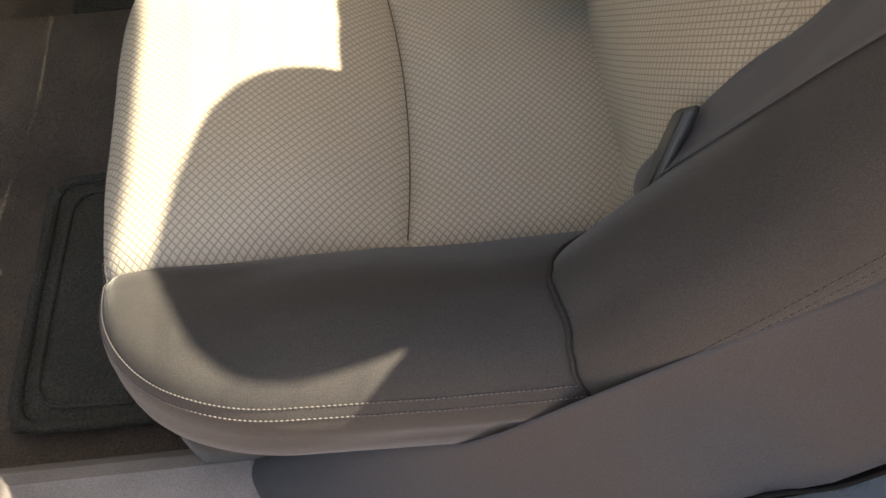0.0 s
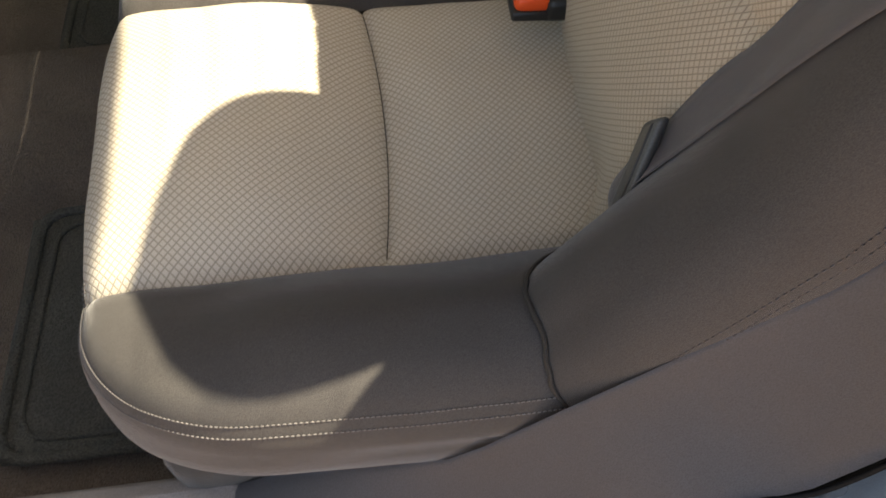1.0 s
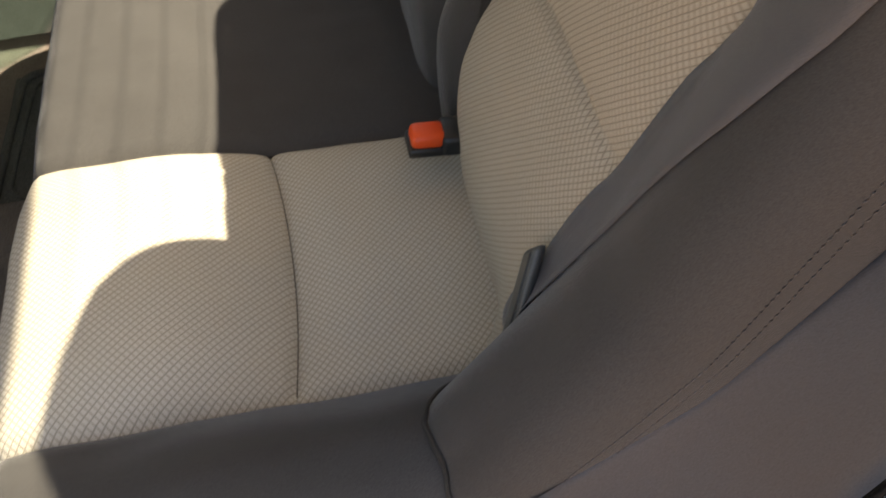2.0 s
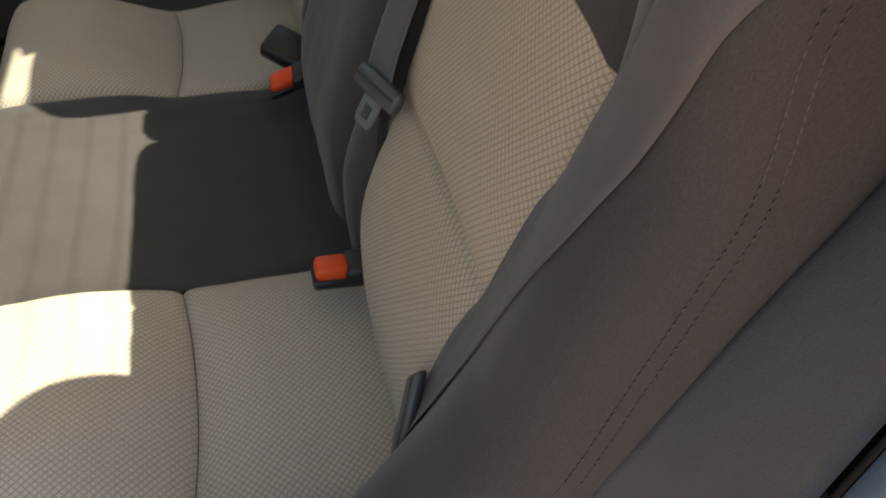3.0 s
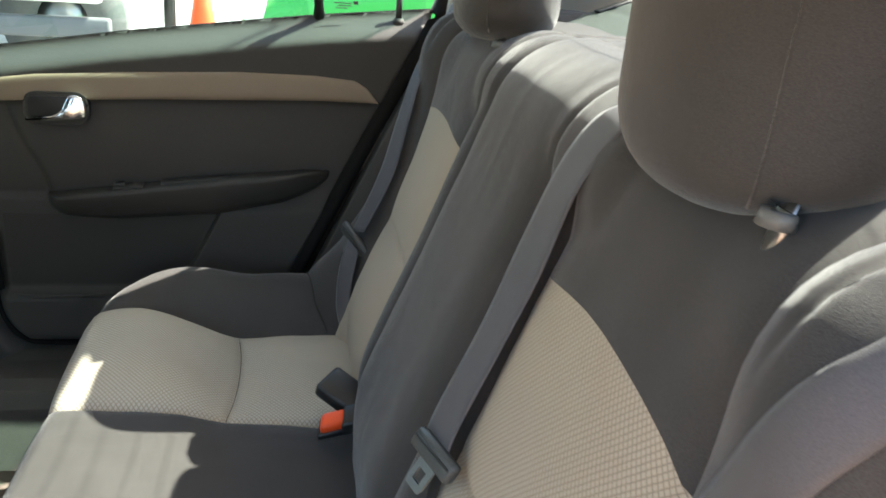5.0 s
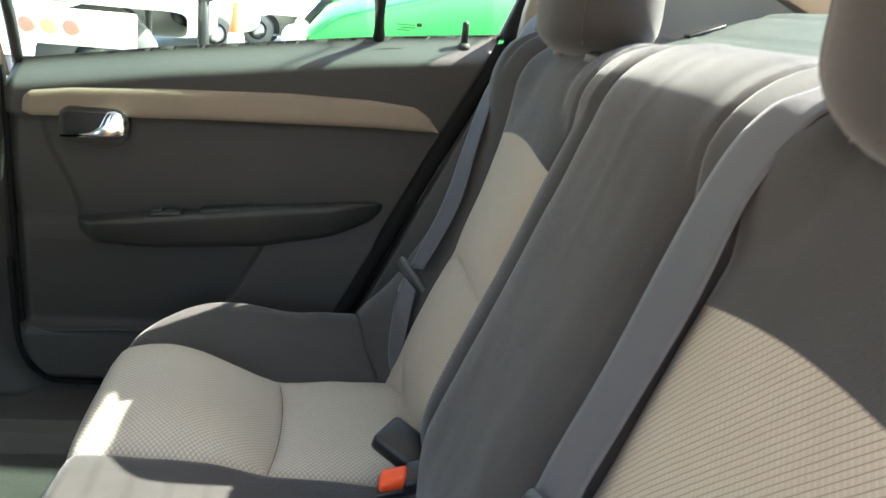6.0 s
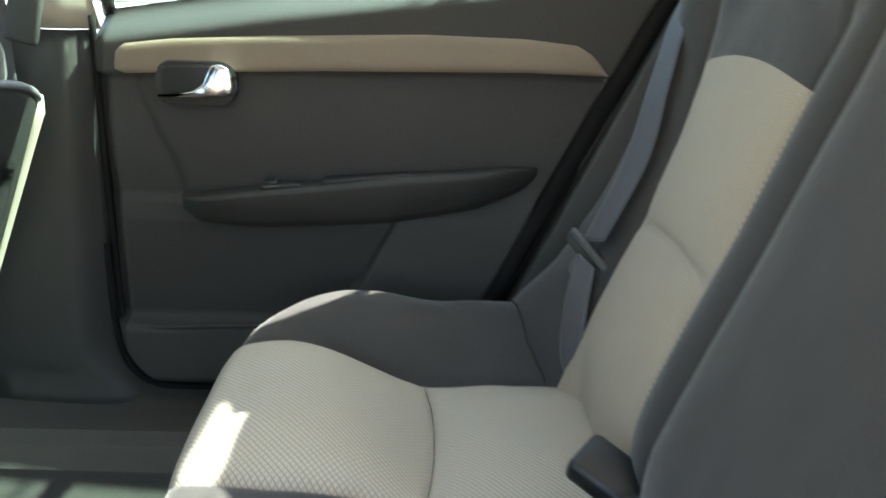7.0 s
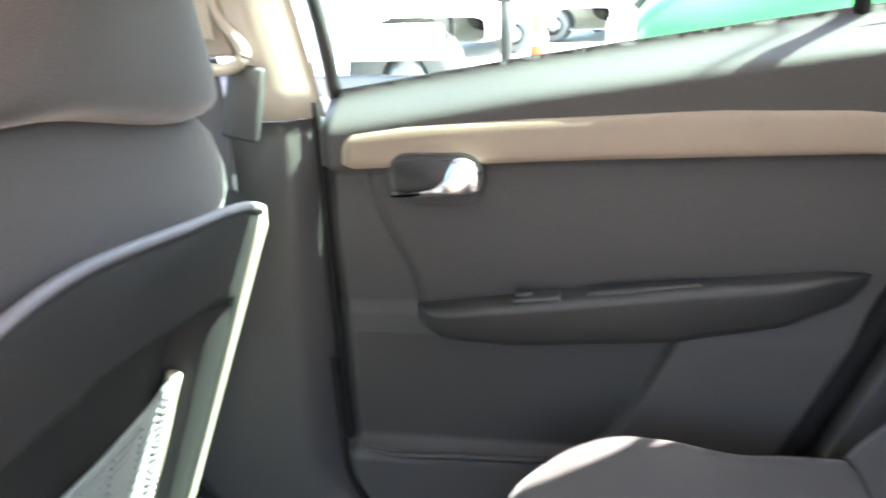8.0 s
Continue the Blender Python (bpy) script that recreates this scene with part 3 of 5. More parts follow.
# parcel shelf and rear window
def shelf_z(x):
    return lerp_table(x, [(0.17, 1.078), (0.44, 1.170), (0.66, 1.184)])
bm = grid(lambda x, y: Vector((x, y, shelf_z(x) - 0.0025 * math.exp(-((x - 0.33) / 0.006) ** 2) - 0.0025 * math.exp(-((x - 0.42) / 0.006) ** 2) - 0.02 * ease(abs(y), 0.5, 0.63))), steps(0.17, 0.64, 60), steps(-0.63, 0.63, 24))
bmesh.ops.solidify(bm, geom=bm.faces[:], thickness=-0.02)
shelf = tagged(part("parcel_shelf", bm, shelf_felt, label="grey felt parcel shelf behind the rear seat", kind="structure"), category="shelf")
part("shelf_slot", block((0.06, 0.016, 0.005), (0.335, 0.50, 1.136), 0.0018, turn=(0, -18, 12)), black, shelf, "dark slot in the shelf")
part("shelf_slot", block((0.06, 0.016, 0.005), (0.335, -0.50, 1.136), 0.0018, turn=(0, -18, -12)), black, shelf, "dark slot in the shelf")
def rear_glass(k, w):
    return Vector((ROOF_REAR + 0.005 + 0.56 * k, w * (0.54 + 0.06 * k), 1.372 - 0.185 * k + 0.035 * math.sin(math.pi * k)))
bm = grid(rear_glass, steps(0, 1, 10), steps(-1, 1, 12))
bmesh.ops.solidify(bm, geom=bm.faces[:], thickness=0.004)
ob = tagged(part("window_rear", bm, glass_rear, label="sloping rear window glass", kind="structure"), category="window")
for k in steps(0.10, 0.92, 13):
    part("heater_line", tube([rear_glass(k, w) + Vector((0, 0, -0.0012)) for w in steps(-0.93, 0.93, 10)], 0.0006, 4), heater, ob, "thin brown heater line on the glass")
bm = tube([rear_glass(1, w) + Vector((0, 0, 0.008)) for w in steps(-1, 1, 12)], 0.011, 8)
tagged(part("rear_window_base", bm, black, label="black strip along the rear window's base", kind="structure"), category="trim")

# Unseen strip added to keep sun off the floor in front of the bench.
bm = prism([(0.060, 1.372), (0.104, 1.3375), (0.124, 1.3385), (0.130, 1.378), (0.060, 1.382)], 1.08, "y", -0.54, 0.003)
tagged(part("sun_stop_header", bm, headliner_cloth, label="unseen grey strip added over the rear window to block sun", kind="structure"), category="trim")

# front of the cabin, closed
bm = block((0.06, 1.3, 0.75), (-2.15, 0, 0.70), 0.02)
tagged(part("firewall", bm, plastic, label="plain dark dashboard wall closing the cabin", kind="structure"), category="wall")
bm = grid(lambda k, w: Vector((-2.1 + 0.42 * k, w * 0.6, 1.06 + 0.30 * k)), steps(0, 1, 4), steps(-1, 1, 6))
bmesh.ops.solidify(bm, geom=bm.faces[:], thickness=0.004)
ob = tagged(part("window_front", bm, glass, label="sloping windscreen glass", kind="structure"), category="window")

bm = prism([(-2.15, 0.28), (0.20, 0.28), (0.10, 0.70), (-0.02, 0.94), (-2.15, 0.94)], 0.02, "y", 0.722, 0.004)
tagged(part("body_side_far", bm, rubber, label="dark inner body side behind the trim", kind="structure"), category="car body")
# far B-pillar: grey foot, tan upper part
def door_front(z):
    return -0.652 + 0.03 * (0.95 - z) + (0.075 - math.sqrt(max(0, 0.075 ** 2 - (0.574 - z) ** 2)) if z < 0.574 else 0)
bm = bmesh.new()
def pillar_foot(k, w):
    z = 0.470 + 0.507 * k
    x0 = door_front(max(z, 0.500)) - 0.008
    flank = 0.05 * (1 - 0.3 * k) / 0.225
    foot = 0.014 * (1 - ease(z, 0.470, 0.52)) ** 2
    return Vector((x0 - 0.225 * w * (1 - 0.45 * k), 0.678 - foot + 0.034 * max(0, 1 - w / flank) - 0.006 * math.sin(math.pi * w), z))
bm = grid(pillar_foot, steps(0, 1, 30), [0, 0.05, 0.1, 0.15, 0.2, 0.24, 0.3, 0.4, 0.5, 0.6, 0.7, 0.8, 0.9, 1.0])
bmesh.ops.solidify(bm, geom=bm.faces[:], thickness=0.03)
tagged(part("pillar_foot", bm, pillar_grey, label="grey plastic lower trim of the centre pillar", kind="structure"), category="pillar")
def pillar_top(k, w):
    z = 0.978 + 0.40 * k
    return Vector((-0.648 - 0.06 * k - 0.072 * w * (1 - 0.1 * k), 0.676 + 0.032 * max(0, 1 - w / 0.55) - 0.10 * k, z))
bm = grid(pillar_top, steps(0, 1, 12), steps(0, 1, 8))
bmesh.ops.solidify(bm, geom=bm.faces[:], thickness=0.03)
tagged(part("pillar_upper", bm, tan_light, label="pale tan upper trim of the centre pillar", kind="structure"), category="pillar")
# front door beyond the pillar
bm = grid(lambda x, z: Vector((x, 0.70 - 0.02 * math.sin(math.pi * (z - 0.4) / 0.6), z)), steps(-1.95, -0.755, 8), steps(0.40, 0.965, 8))
bmesh.ops.solidify(bm, geom=bm.faces[:], thickness=0.03)
tagged(part("front_door_panel", bm, plastic, label="plain dark lining closing the front door side", kind="structure"), category="door")

# Unseen door panel and pillar added to cut light from the near front.
for y0, nm in ((-0.72, "light_stop_near"),):
    bm = grid(lambda x, z: Vector((x, y0 + 0.02 * math.sin(math.pi * (z - 0.3) / 0.7), z)), steps(-2.15, -0.72, 8), steps(0.28, 0.985, 8))
    bmesh.ops.solidify(bm, geom=bm.faces[:], thickness=0.03)
    tagged(part(nm, bm, plastic, label="plain dark lining closing the front door side", kind="structure"), category="door")
bm = grid(lambda k, w: Vector((-0.72 - 0.14 * k + 0.075 * w, -0.70 + 0.10 * k * k, 0.30 + 1.06 * k)), steps(0, 1, 12), steps(-1, 1, 6))
bmesh.ops.solidify(bm, geom=bm.faces[:], thickness=0.03)
tagged(part("pillar_stop_near", bm, pillar_grey, label="unseen grey pillar added to cut light through the doorway", kind="structure"), category="pillar")

# ---------------------------------------------------------------- far rear door
DOOR_Y = 0.69
SILL = [(-0.66, 1.000), (-0.42, 1.038), (-0.11, 1.079), (0.10, 1.100), (0.16, 1.104)]
TRIM_TOP = [(-0.622, 0.962), (-0.55, 0.972), (-0.425, 0.980), (-0.233, 0.988), (-0.107, 0.987), (-0.04, 0.981), (-0.018, 0.968), (0.0, 0.945)]
TRIM_LOW = [(-0.622, 0.926), (-0.55, 0.930), (-0.36, 0.938), (-0.1, 0.945), (0.0, 0.944)]
def door_rear(z):
    return 0.020 + 0.5 * (z - 0.943)
POCKET_CUT = [(0.50, -0.40), (0.60, -0.352), (0.66, -0.310), (0.74, -0.268)]
def door_in(x, z):
    """How far the lining stands into the cabin."""
    d = 0.0
    line = lerp_table(x, TRIM_LOW) - 0.003
    d += 0.016 * ease(z, line - 0.002, line + 0.004)                      # upper panel stands proud
    top = lerp_table(x, SILL)
    d -= 0.055 * ease(z, top - 0.044, top - 0.001) ** 1.15                         # falls back to the glass
    d += 0.010 * math.sin(math.pi * max(0, min(1, (z - 0.76) / 0.17)))    # swelling of the middle panel
    seam = -0.548 - 0.055 * ease(z, 0.77, 0.93)
    if 0.76 < z < line:
        d -= 0.004 * math.exp(-((x - seam) / 0.003) ** 2)
        d -= 0.006 * (1 - ease(x, seam - 0.004, seam + 0.012))
    cut = lerp_table(z, POCKET_CUT)
    if z < 0.80:
        d += 0.022 * ease(x, cut - 0.002, cut + 0.004) * (1 - ease(z, 0.74, 0.80))
        lip = 0.592 + 0.004 * ease(x, -0.63, -0.5)
        d += 0.030 * (1 - ease(z, lip - 0.004, lip + 0.004)) * (1 - ease(x, cut - 0.004, cut + 0.01))
    edge = min(x - door_front(z), (z - 0.500) * 1.2, door_rear(z) - x)
    d -= 0.018 * (1 - ease(edge, 0.0, 0.018))
    return d
zs = sorted(set(steps(0.506, 0.60, 14) + steps(0.60, 0.92, 46) + [0.92 + 0.18 * i / 30 for i in range(31)]))
bm = bmesh.new()
rows = []
NX = 190
for j, z in enumerate(zs):
    row = []
    for i in range(NX + 1):
        xf, xr = door_front(z), door_rear(z)
        x = xf + (xr - xf) * i / NX
        zz = min(z, lerp_table(x, SILL))
        row.append(bm.verts.new((x, DOOR_Y - door_in(x, zz), zz)))
    rows.append(row)
for a, b in zip(rows, rows[1:]):
    for i in range(NX):
        if max(b[i].co.z - a[i].co.z, b[i + 1].co.z - a[i + 1].co.z) > 1e-4:
            bm.faces.new((a[i], a[i + 1], b[i + 1], b[i]))
bmesh.ops.delete(bm, geom=[v for v in bm.verts if not v.link_faces], context="VERTS")
bmesh.ops.remove_doubles(bm, verts=bm.verts[:], dist=0.00005)
door = thing("door_1", (-0.3, 0.70, 0.47), "closed rear car door with charcoal lining and tan strip", "door", kind="structure")
lining = part("lining", bm, vinyl, door, "charcoal grained vinyl door lining")
# the hollow of the map pocket has a darker colour than the lining
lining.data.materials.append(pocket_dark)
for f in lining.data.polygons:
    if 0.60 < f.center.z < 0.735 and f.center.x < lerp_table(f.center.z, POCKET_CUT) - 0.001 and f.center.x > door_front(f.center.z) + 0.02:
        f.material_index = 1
bm = prism([(-0.66, 0.50), (-0.10, 0.50), (0.11, 1.06), (0.11, 1.075), (-0.66, 0.985)], 0.06, "y", 0.745, 0.01)
part("door_shell", bm, paint, door, "blue-grey painted outer door skin")
# black tubes round the door's edge: the seal and the shade in its gap
loop = [(-0.655, 0.995), (-0.650, 0.8), (-0.644, 0.66), (-0.638, 0.568), (-0.624, 0.526), (-0.598, 0.503), (-0.57, 0.497), (-0.50, 0.495), (-0.22, 0.495)]
part("seal", tube(smooth_path([(x, 0.697, z) for x, z in loop], 6), 0.0048, 8), rubber, door, "black rubber door seal, also standing for the gap's shade")
# Thick tube stands for the shaded gap at the door's rear edge.
part("seal", tube(smooth_path([(-0.203, 0.680, 0.50), (-0.138, 0.680, 0.63), (-0.038, 0.680, 0.83), (0.025, 0.680, 0.955), (0.092, 0.690, 1.08), (0.125, 0.695, 1.16)], 6), 0.0135, 12), rubber, door, "black rubber door seal, also standing for the gap's shade")
# This one is drawn along the shaded gap at the lower corner.
part("seal", tube(smooth_path([(-0.650, 0.682, 0.70), (-0.646, 0.678, 0.62), (-0.640, 0.676, 0.566), (-0.625, 0.676, 0.527), (-0.600, 0.676, 0.505), (-0.570, 0.677, 0.498), (-0.50, 0.680, 0.496), (-0.30, 0.684, 0.496)], 6), 0.0050, 8), rubber, door, "black rubber door seal, also standing for the gap's shade")
# tan strip
def strip(i, k):
    x = -0.622 + 0.622 * i
    t, lo = lerp_table(x, TRIM_TOP), lerp_table(x, TRIM_LOW)
    r = 0.010 * (1 - ease(i, 0, 0.02))
    t, lo = t - r, lo + r * 0.6
    z = lo + (t - lo) * k
    out = 0.016 + 0.007 * math.sqrt(max(0, 1 - (2 * k - 1) ** 6)) * min(1, i / 0.006 if i < 0.006 else 1) - 0.004 * k
    return Vector((x, DOOR_Y - out - 0.002, z))
bm = grid(strip, [i / 90 for i in range(91)], [0, 0.03, 0.08, 0.16, 0.3, 0.5, 0.7, 0.84, 0.92, 0.97, 1])
bmesh.ops.solidify(bm, geom=bm.faces[:], thickness=-0.006)
part("tan_strip", bm, tan_trim, door, "tan plastic decor strip")
# inner handle
def round_rect(cx, cz, w, h, r, n=6):
    out = []
    for sx, sz, a0 in ((1, 1, 0), (-1, 1, 90), (-1, -1, 180), (1, -1, 270)):
        for i in range(n + 1):
            a = radians(a0 + 90 * i / n)
            out.append((cx + sx * (w / 2 - r) + r * math.cos(a), cz + sz * (h / 2 - r) + r * math.sin(a)))
    return out
hd = part("door_handle", prism(round_rect(-0.519, 0.918, 0.100, 0.054, 0.020), -0.022, "y", 0.688, 0.003), vinyl, door, "dark recessed handle bezel with chrome lever")
rim_line = round_rect(-0.519, 0.918, 0.098, 0.052, 0.020)
part("bezel_rim", tube([(a, 0.667, b) for a, b in rim_line + rim_line[:1]], 0.0022, 6), vinyl, hd)
part("handle_cup", prism(round_rect(-0.523, 0.920, 0.078, 0.036, 0.011), -0.003, "y", 0.6665, 0.0006), black, hd, "dark hollow of the handle")
top = [(-0.574, 0.8950), (-0.550, 0.8960), (-0.528, 0.9010), (-0.516, 0.9100), (-0.510, 0.9240), (-0.505, 0.9330), (-0.494, 0.9345), (-0.485, 0.9300), (-0.480, 0.9200)]
low = [(-0.478, 0.9080), (-0.480, 0.8990), (-0.490, 0.8945), (-0.520, 0.8920), (-0.552, 0.8915), (-0.574, 0.8920)]
top, low = [(a + 0.009, b + 0.009) for a, b in top], [(a + 0.009, b + 0.009) for a, b in low]
part("lever", prism(top + low, -0.012, "y", 0.662, 0.003, 2), chrome, hd, "polished chrome pull lever")
# armrest
def arm(i, a):
    x = -0.548 + 0.475 * i
    topz = lerp_table(x, [(-0.548, 0.772), (-0.45, 0.786), (-0.25, 0.812), (-0.12, 0.824), (-0.073, 0.822)])
    lowz = lerp_table(x, [(-0.548, 0.752), (-0.52, 0.737), (-0.44, 0.731), (-0.27, 0.742), (-0.16, 0.765), (-0.10, 0.790), (-0.073, 0.815)])
    deep = 0.050 * math.sin(math.pi / 2 * min(1, i / 0.10)) ** 0.6 * math.sin(math.pi / 2 * min(1, (1 - i) / 0.22)) ** 0.8
    prof = [(0.0, 0.97), (0.45, 1.01), (0.88, 1.0), (0.97, 0.96), (1.0, 0.89), (0.96, 0.72), (0.86, 0.46), (0.70, 0.20), (0.48, 0.05), (0.0, 0.0)]
    k = a * (len(prof) - 1)
    j = min(int(k), len(prof) - 2)
    f = k - j
    o, h = (prof[j][m] + (prof[j + 1][m] - prof[j][m]) * f for m in (0, 1))
    return Vector((x, DOOR_Y + 0.004 - 0.006 - o * deep, lowz + (topz - lowz) * h))
bm = grid(arm, steps(0, 1, 60), steps(0, 1, 27))
arm_ob = part("armrest", bm, arm_vinyl, door, "soft charcoal door armrest")
part("pull_cup", block((0.118, 0.024, 0.010), (-0.302, 0.664, 0.8035), 0.004, 2, turn=(0, -6, 0)), black, arm_ob, "dark pull cup in the armrest")
bm = block((0.05, 0.030, 0.006), (-0.412, 0.660, 0.7925), 0.003, 2, turn=(0, -6, 0))
part("switch_plate", bm, arm_vinyl, arm_ob, "window switch plate")
part("switch", block((0.020, 0.012, 0.008), (-0.426, 0.659, 0.7955), 0.003, 2, turn=(10, -6, 0)), black, arm_ob, "small black window switch")
# lip of the map pocket
part("pocket_lip", tube(smooth_path([(-0.632, 0.682, 0.588), (-0.58, 0.664, 0.590), (-0.50, 0.659, 0.596), (-0.40, 0.660, 0.598)], 5), 0.0035, 6), vinyl, door, "rounded lip of the door pocket")
# window: seal strip, glass, divider, pin
part("window_strip", tube([(x, 0.744, lerp_table(x, SILL) - 0.004) for x in steps(-0.655, 0.12, 14)], 0.005, 6), rubber, door, "black rubber strip along the glass")
def pane(x0, x1, name):
    def sheet(i, k):
        x = x0 + (x1 - x0) * i
        z0 = lerp_table(x, SILL) - 0.02
        return Vector((x - 0.20 * k * 0.25, 0.742 - 0.145 * k, z0 + (1.345 - z0) * k))
    bm = grid(sheet, steps(0, 1, 8), steps(0, 1, 8))
    bmesh.ops.solidify(bm, geom=bm.faces[:], thickness=0.004)
    o = part(name, bm, glass, door, "clear window glass")
    return o
pane(-0.655, -0.113, "pane")
small = pane(-0.090, 0.085, "pane")
part("divider", tube([(-0.100, 0.734, 1.075), (-0.104, 0.704, 1.14), (-0.118, 0.643, 1.26), (-0.13, 0.600, 1.345)], 0.0105, 8), black, door, "black upright bar between the panes")
part("window_frame", tube(smooth_path([(0.098, 0.735, 1.095), (0.112, 0.712, 1.14), (0.136, 0.675, 1.22), (0.150, 0.640, 1.285), (0.10, 0.606, 1.356), (-0.02, 0.600, 1.360)], 5), 0.009, 8), black, door, "black rear edge of the window frame")
part("window_frame", tube(smooth_path([(-0.645, 0.735, 0.998), (-0.652, 0.705, 1.10), (-0.674, 0.645, 1.24), (-0.70, 0.595, 1.36)], 5), 0.009, 8), black, door, "black front edge of the window frame")
part("window_frame", tube([(-0.70, 0.595, 1.36), (-0.4, 0.592, 1.372), (-0.10, 0.597, 1.355)], 0.014, 8), black, door, "black upper edge of the window frame")
pin = part("lock_pin", tube([(0.033, 0.712, 1.075), (0.033, 0.712, 1.113), (0.033, 0.712, 1.116)], [0.0055, 0.0055, 0.004], 10), black, door, "black door lock pin")
part("pin_collar", tube([(0.033, 0.712, 1.072), (0.033, 0.712, 1.083)], [0.012, 0.008], 12), vinyl, pin, "collar of the lock pin")
for i, (x, w, z) in enumerate(((-0.062, 0.030, 1.103), (-0.058, 0.024, 1.099), (-0.064, 0.020, 1.095))):
    part("etched_mark", block((w, 0.001, 0.0016), (x, 0.716, z), 0.0), latch, door, "small etched marking on the glass", smooth=False)
part("etched_mark", block((0.008, 0.001, 0.006), (-0.040, 0.716, 1.104), 0.0), latch, door, "small etched marking on the glass", smooth=False)

# belt guide of the front seat on the centre pillar
fb = thing("front_seat_belt", (-0.75, 0.66, 0.93), "grey front seat belt through a pale guide on the pillar", "seat belt")
part("belt_guide", tube(smooth_path([(-0.768, 0.648, 1.044), (-0.745, 0.644, 1.036), (-0.722, 0.645, 1.039), (-0.711, 0.647, 1.053), (-0.721, 0.650, 1.069), (-0.737, 0.651, 1.091), (-0.746, 0.650, 1.110)], 6), [0.0065] * 37, 10), tan_light, fb, "pale tan belt guide loop")
part("guide_hub", prism([(-0.776, 1.048), (-0.724, 1.049), (-0.733, 1.074), (-0.741, 1.094), (-0.744, 1.135), (-0.772, 1.135), (-0.770, 1.090), (-0.774, 1.070)], 0.014, "y", 0.649, 0.004), pillar_tan, fb, "brown plastic hub of the belt guide")
part("strap", webbing([(-0.792, 0.640, 1.30), (-0.774, 0.642, 1.18), (-0.766, 0.643, 1.105), (-0.762, 0.645, 1.066)], [(-0.764, 0.638, 1.30), (-0.750, 0.640, 1.18), (-0.744, 0.642, 1.105), (-0.742, 0.645, 1.066)]), sunlit_webbing, fb, "webbing coloured as sunlit, down to the guide")
part("strap", webbing([(-0.776, 0.655, 1.048), (-0.782, 0.658, 0.98), (-0.79, 0.660, 0.90)], [(-0.746, 0.656, 1.046), (-0.742, 0.660, 0.98), (-0.74, 0.662, 0.90)]), belt, fb, "grey webbing below the guide")
part("cover_plate", block((0.042, 0.014, 0.082), (-0.724, 0.664, 1.000), 0.005, 2, turn=(0, 12, 0)), plastic, fb, "dark cover plate")

# ---------------------------------------------------------------- rear bench
bench = thing("rear_bench_seat", (-0.2, 0, 0.34), "rear car bench seat in charcoal cloth with beige patterned panels", "car seat")
base = part("seat_base", block((0.40, 1.10, 0.25), (-0.215, 0, 0.405), 0.03, 3), cloth_dark, bench, "charcoal cloth-covered seat base")
bm, _ = cushion_patch(-SEAM_MID, SEAM_MID, 40)
part("centre_cushion", bm, cloth_dark, bench, "charcoal cloth centre cushion")
for a, b in ((-SEAM_OUT, -SEAM_MID), (SEAM_MID, SEAM_OUT)):
    bm, _ = cushion_patch(a, b, 40, None, seam_x, 46)
    part("seat_panel", bm, cloth_seat, bench, "beige diamond-weave front seat panel")
    bm, _ = cushion_patch(a, b, 40, seam_x, BACK, 40)
    part("seat_panel", bm, cloth_seat, bench, "beige diamond-weave rear seat panel")
    part("cross_seam", tube([(seam_x(y), y, cushion_z(seam_x(y), y) + 0.0001) for y in steps(a + 0.002, b - 0.002, 40)], 0.0008, 6), seam_soft, bench, "dark seam across the seat panel")
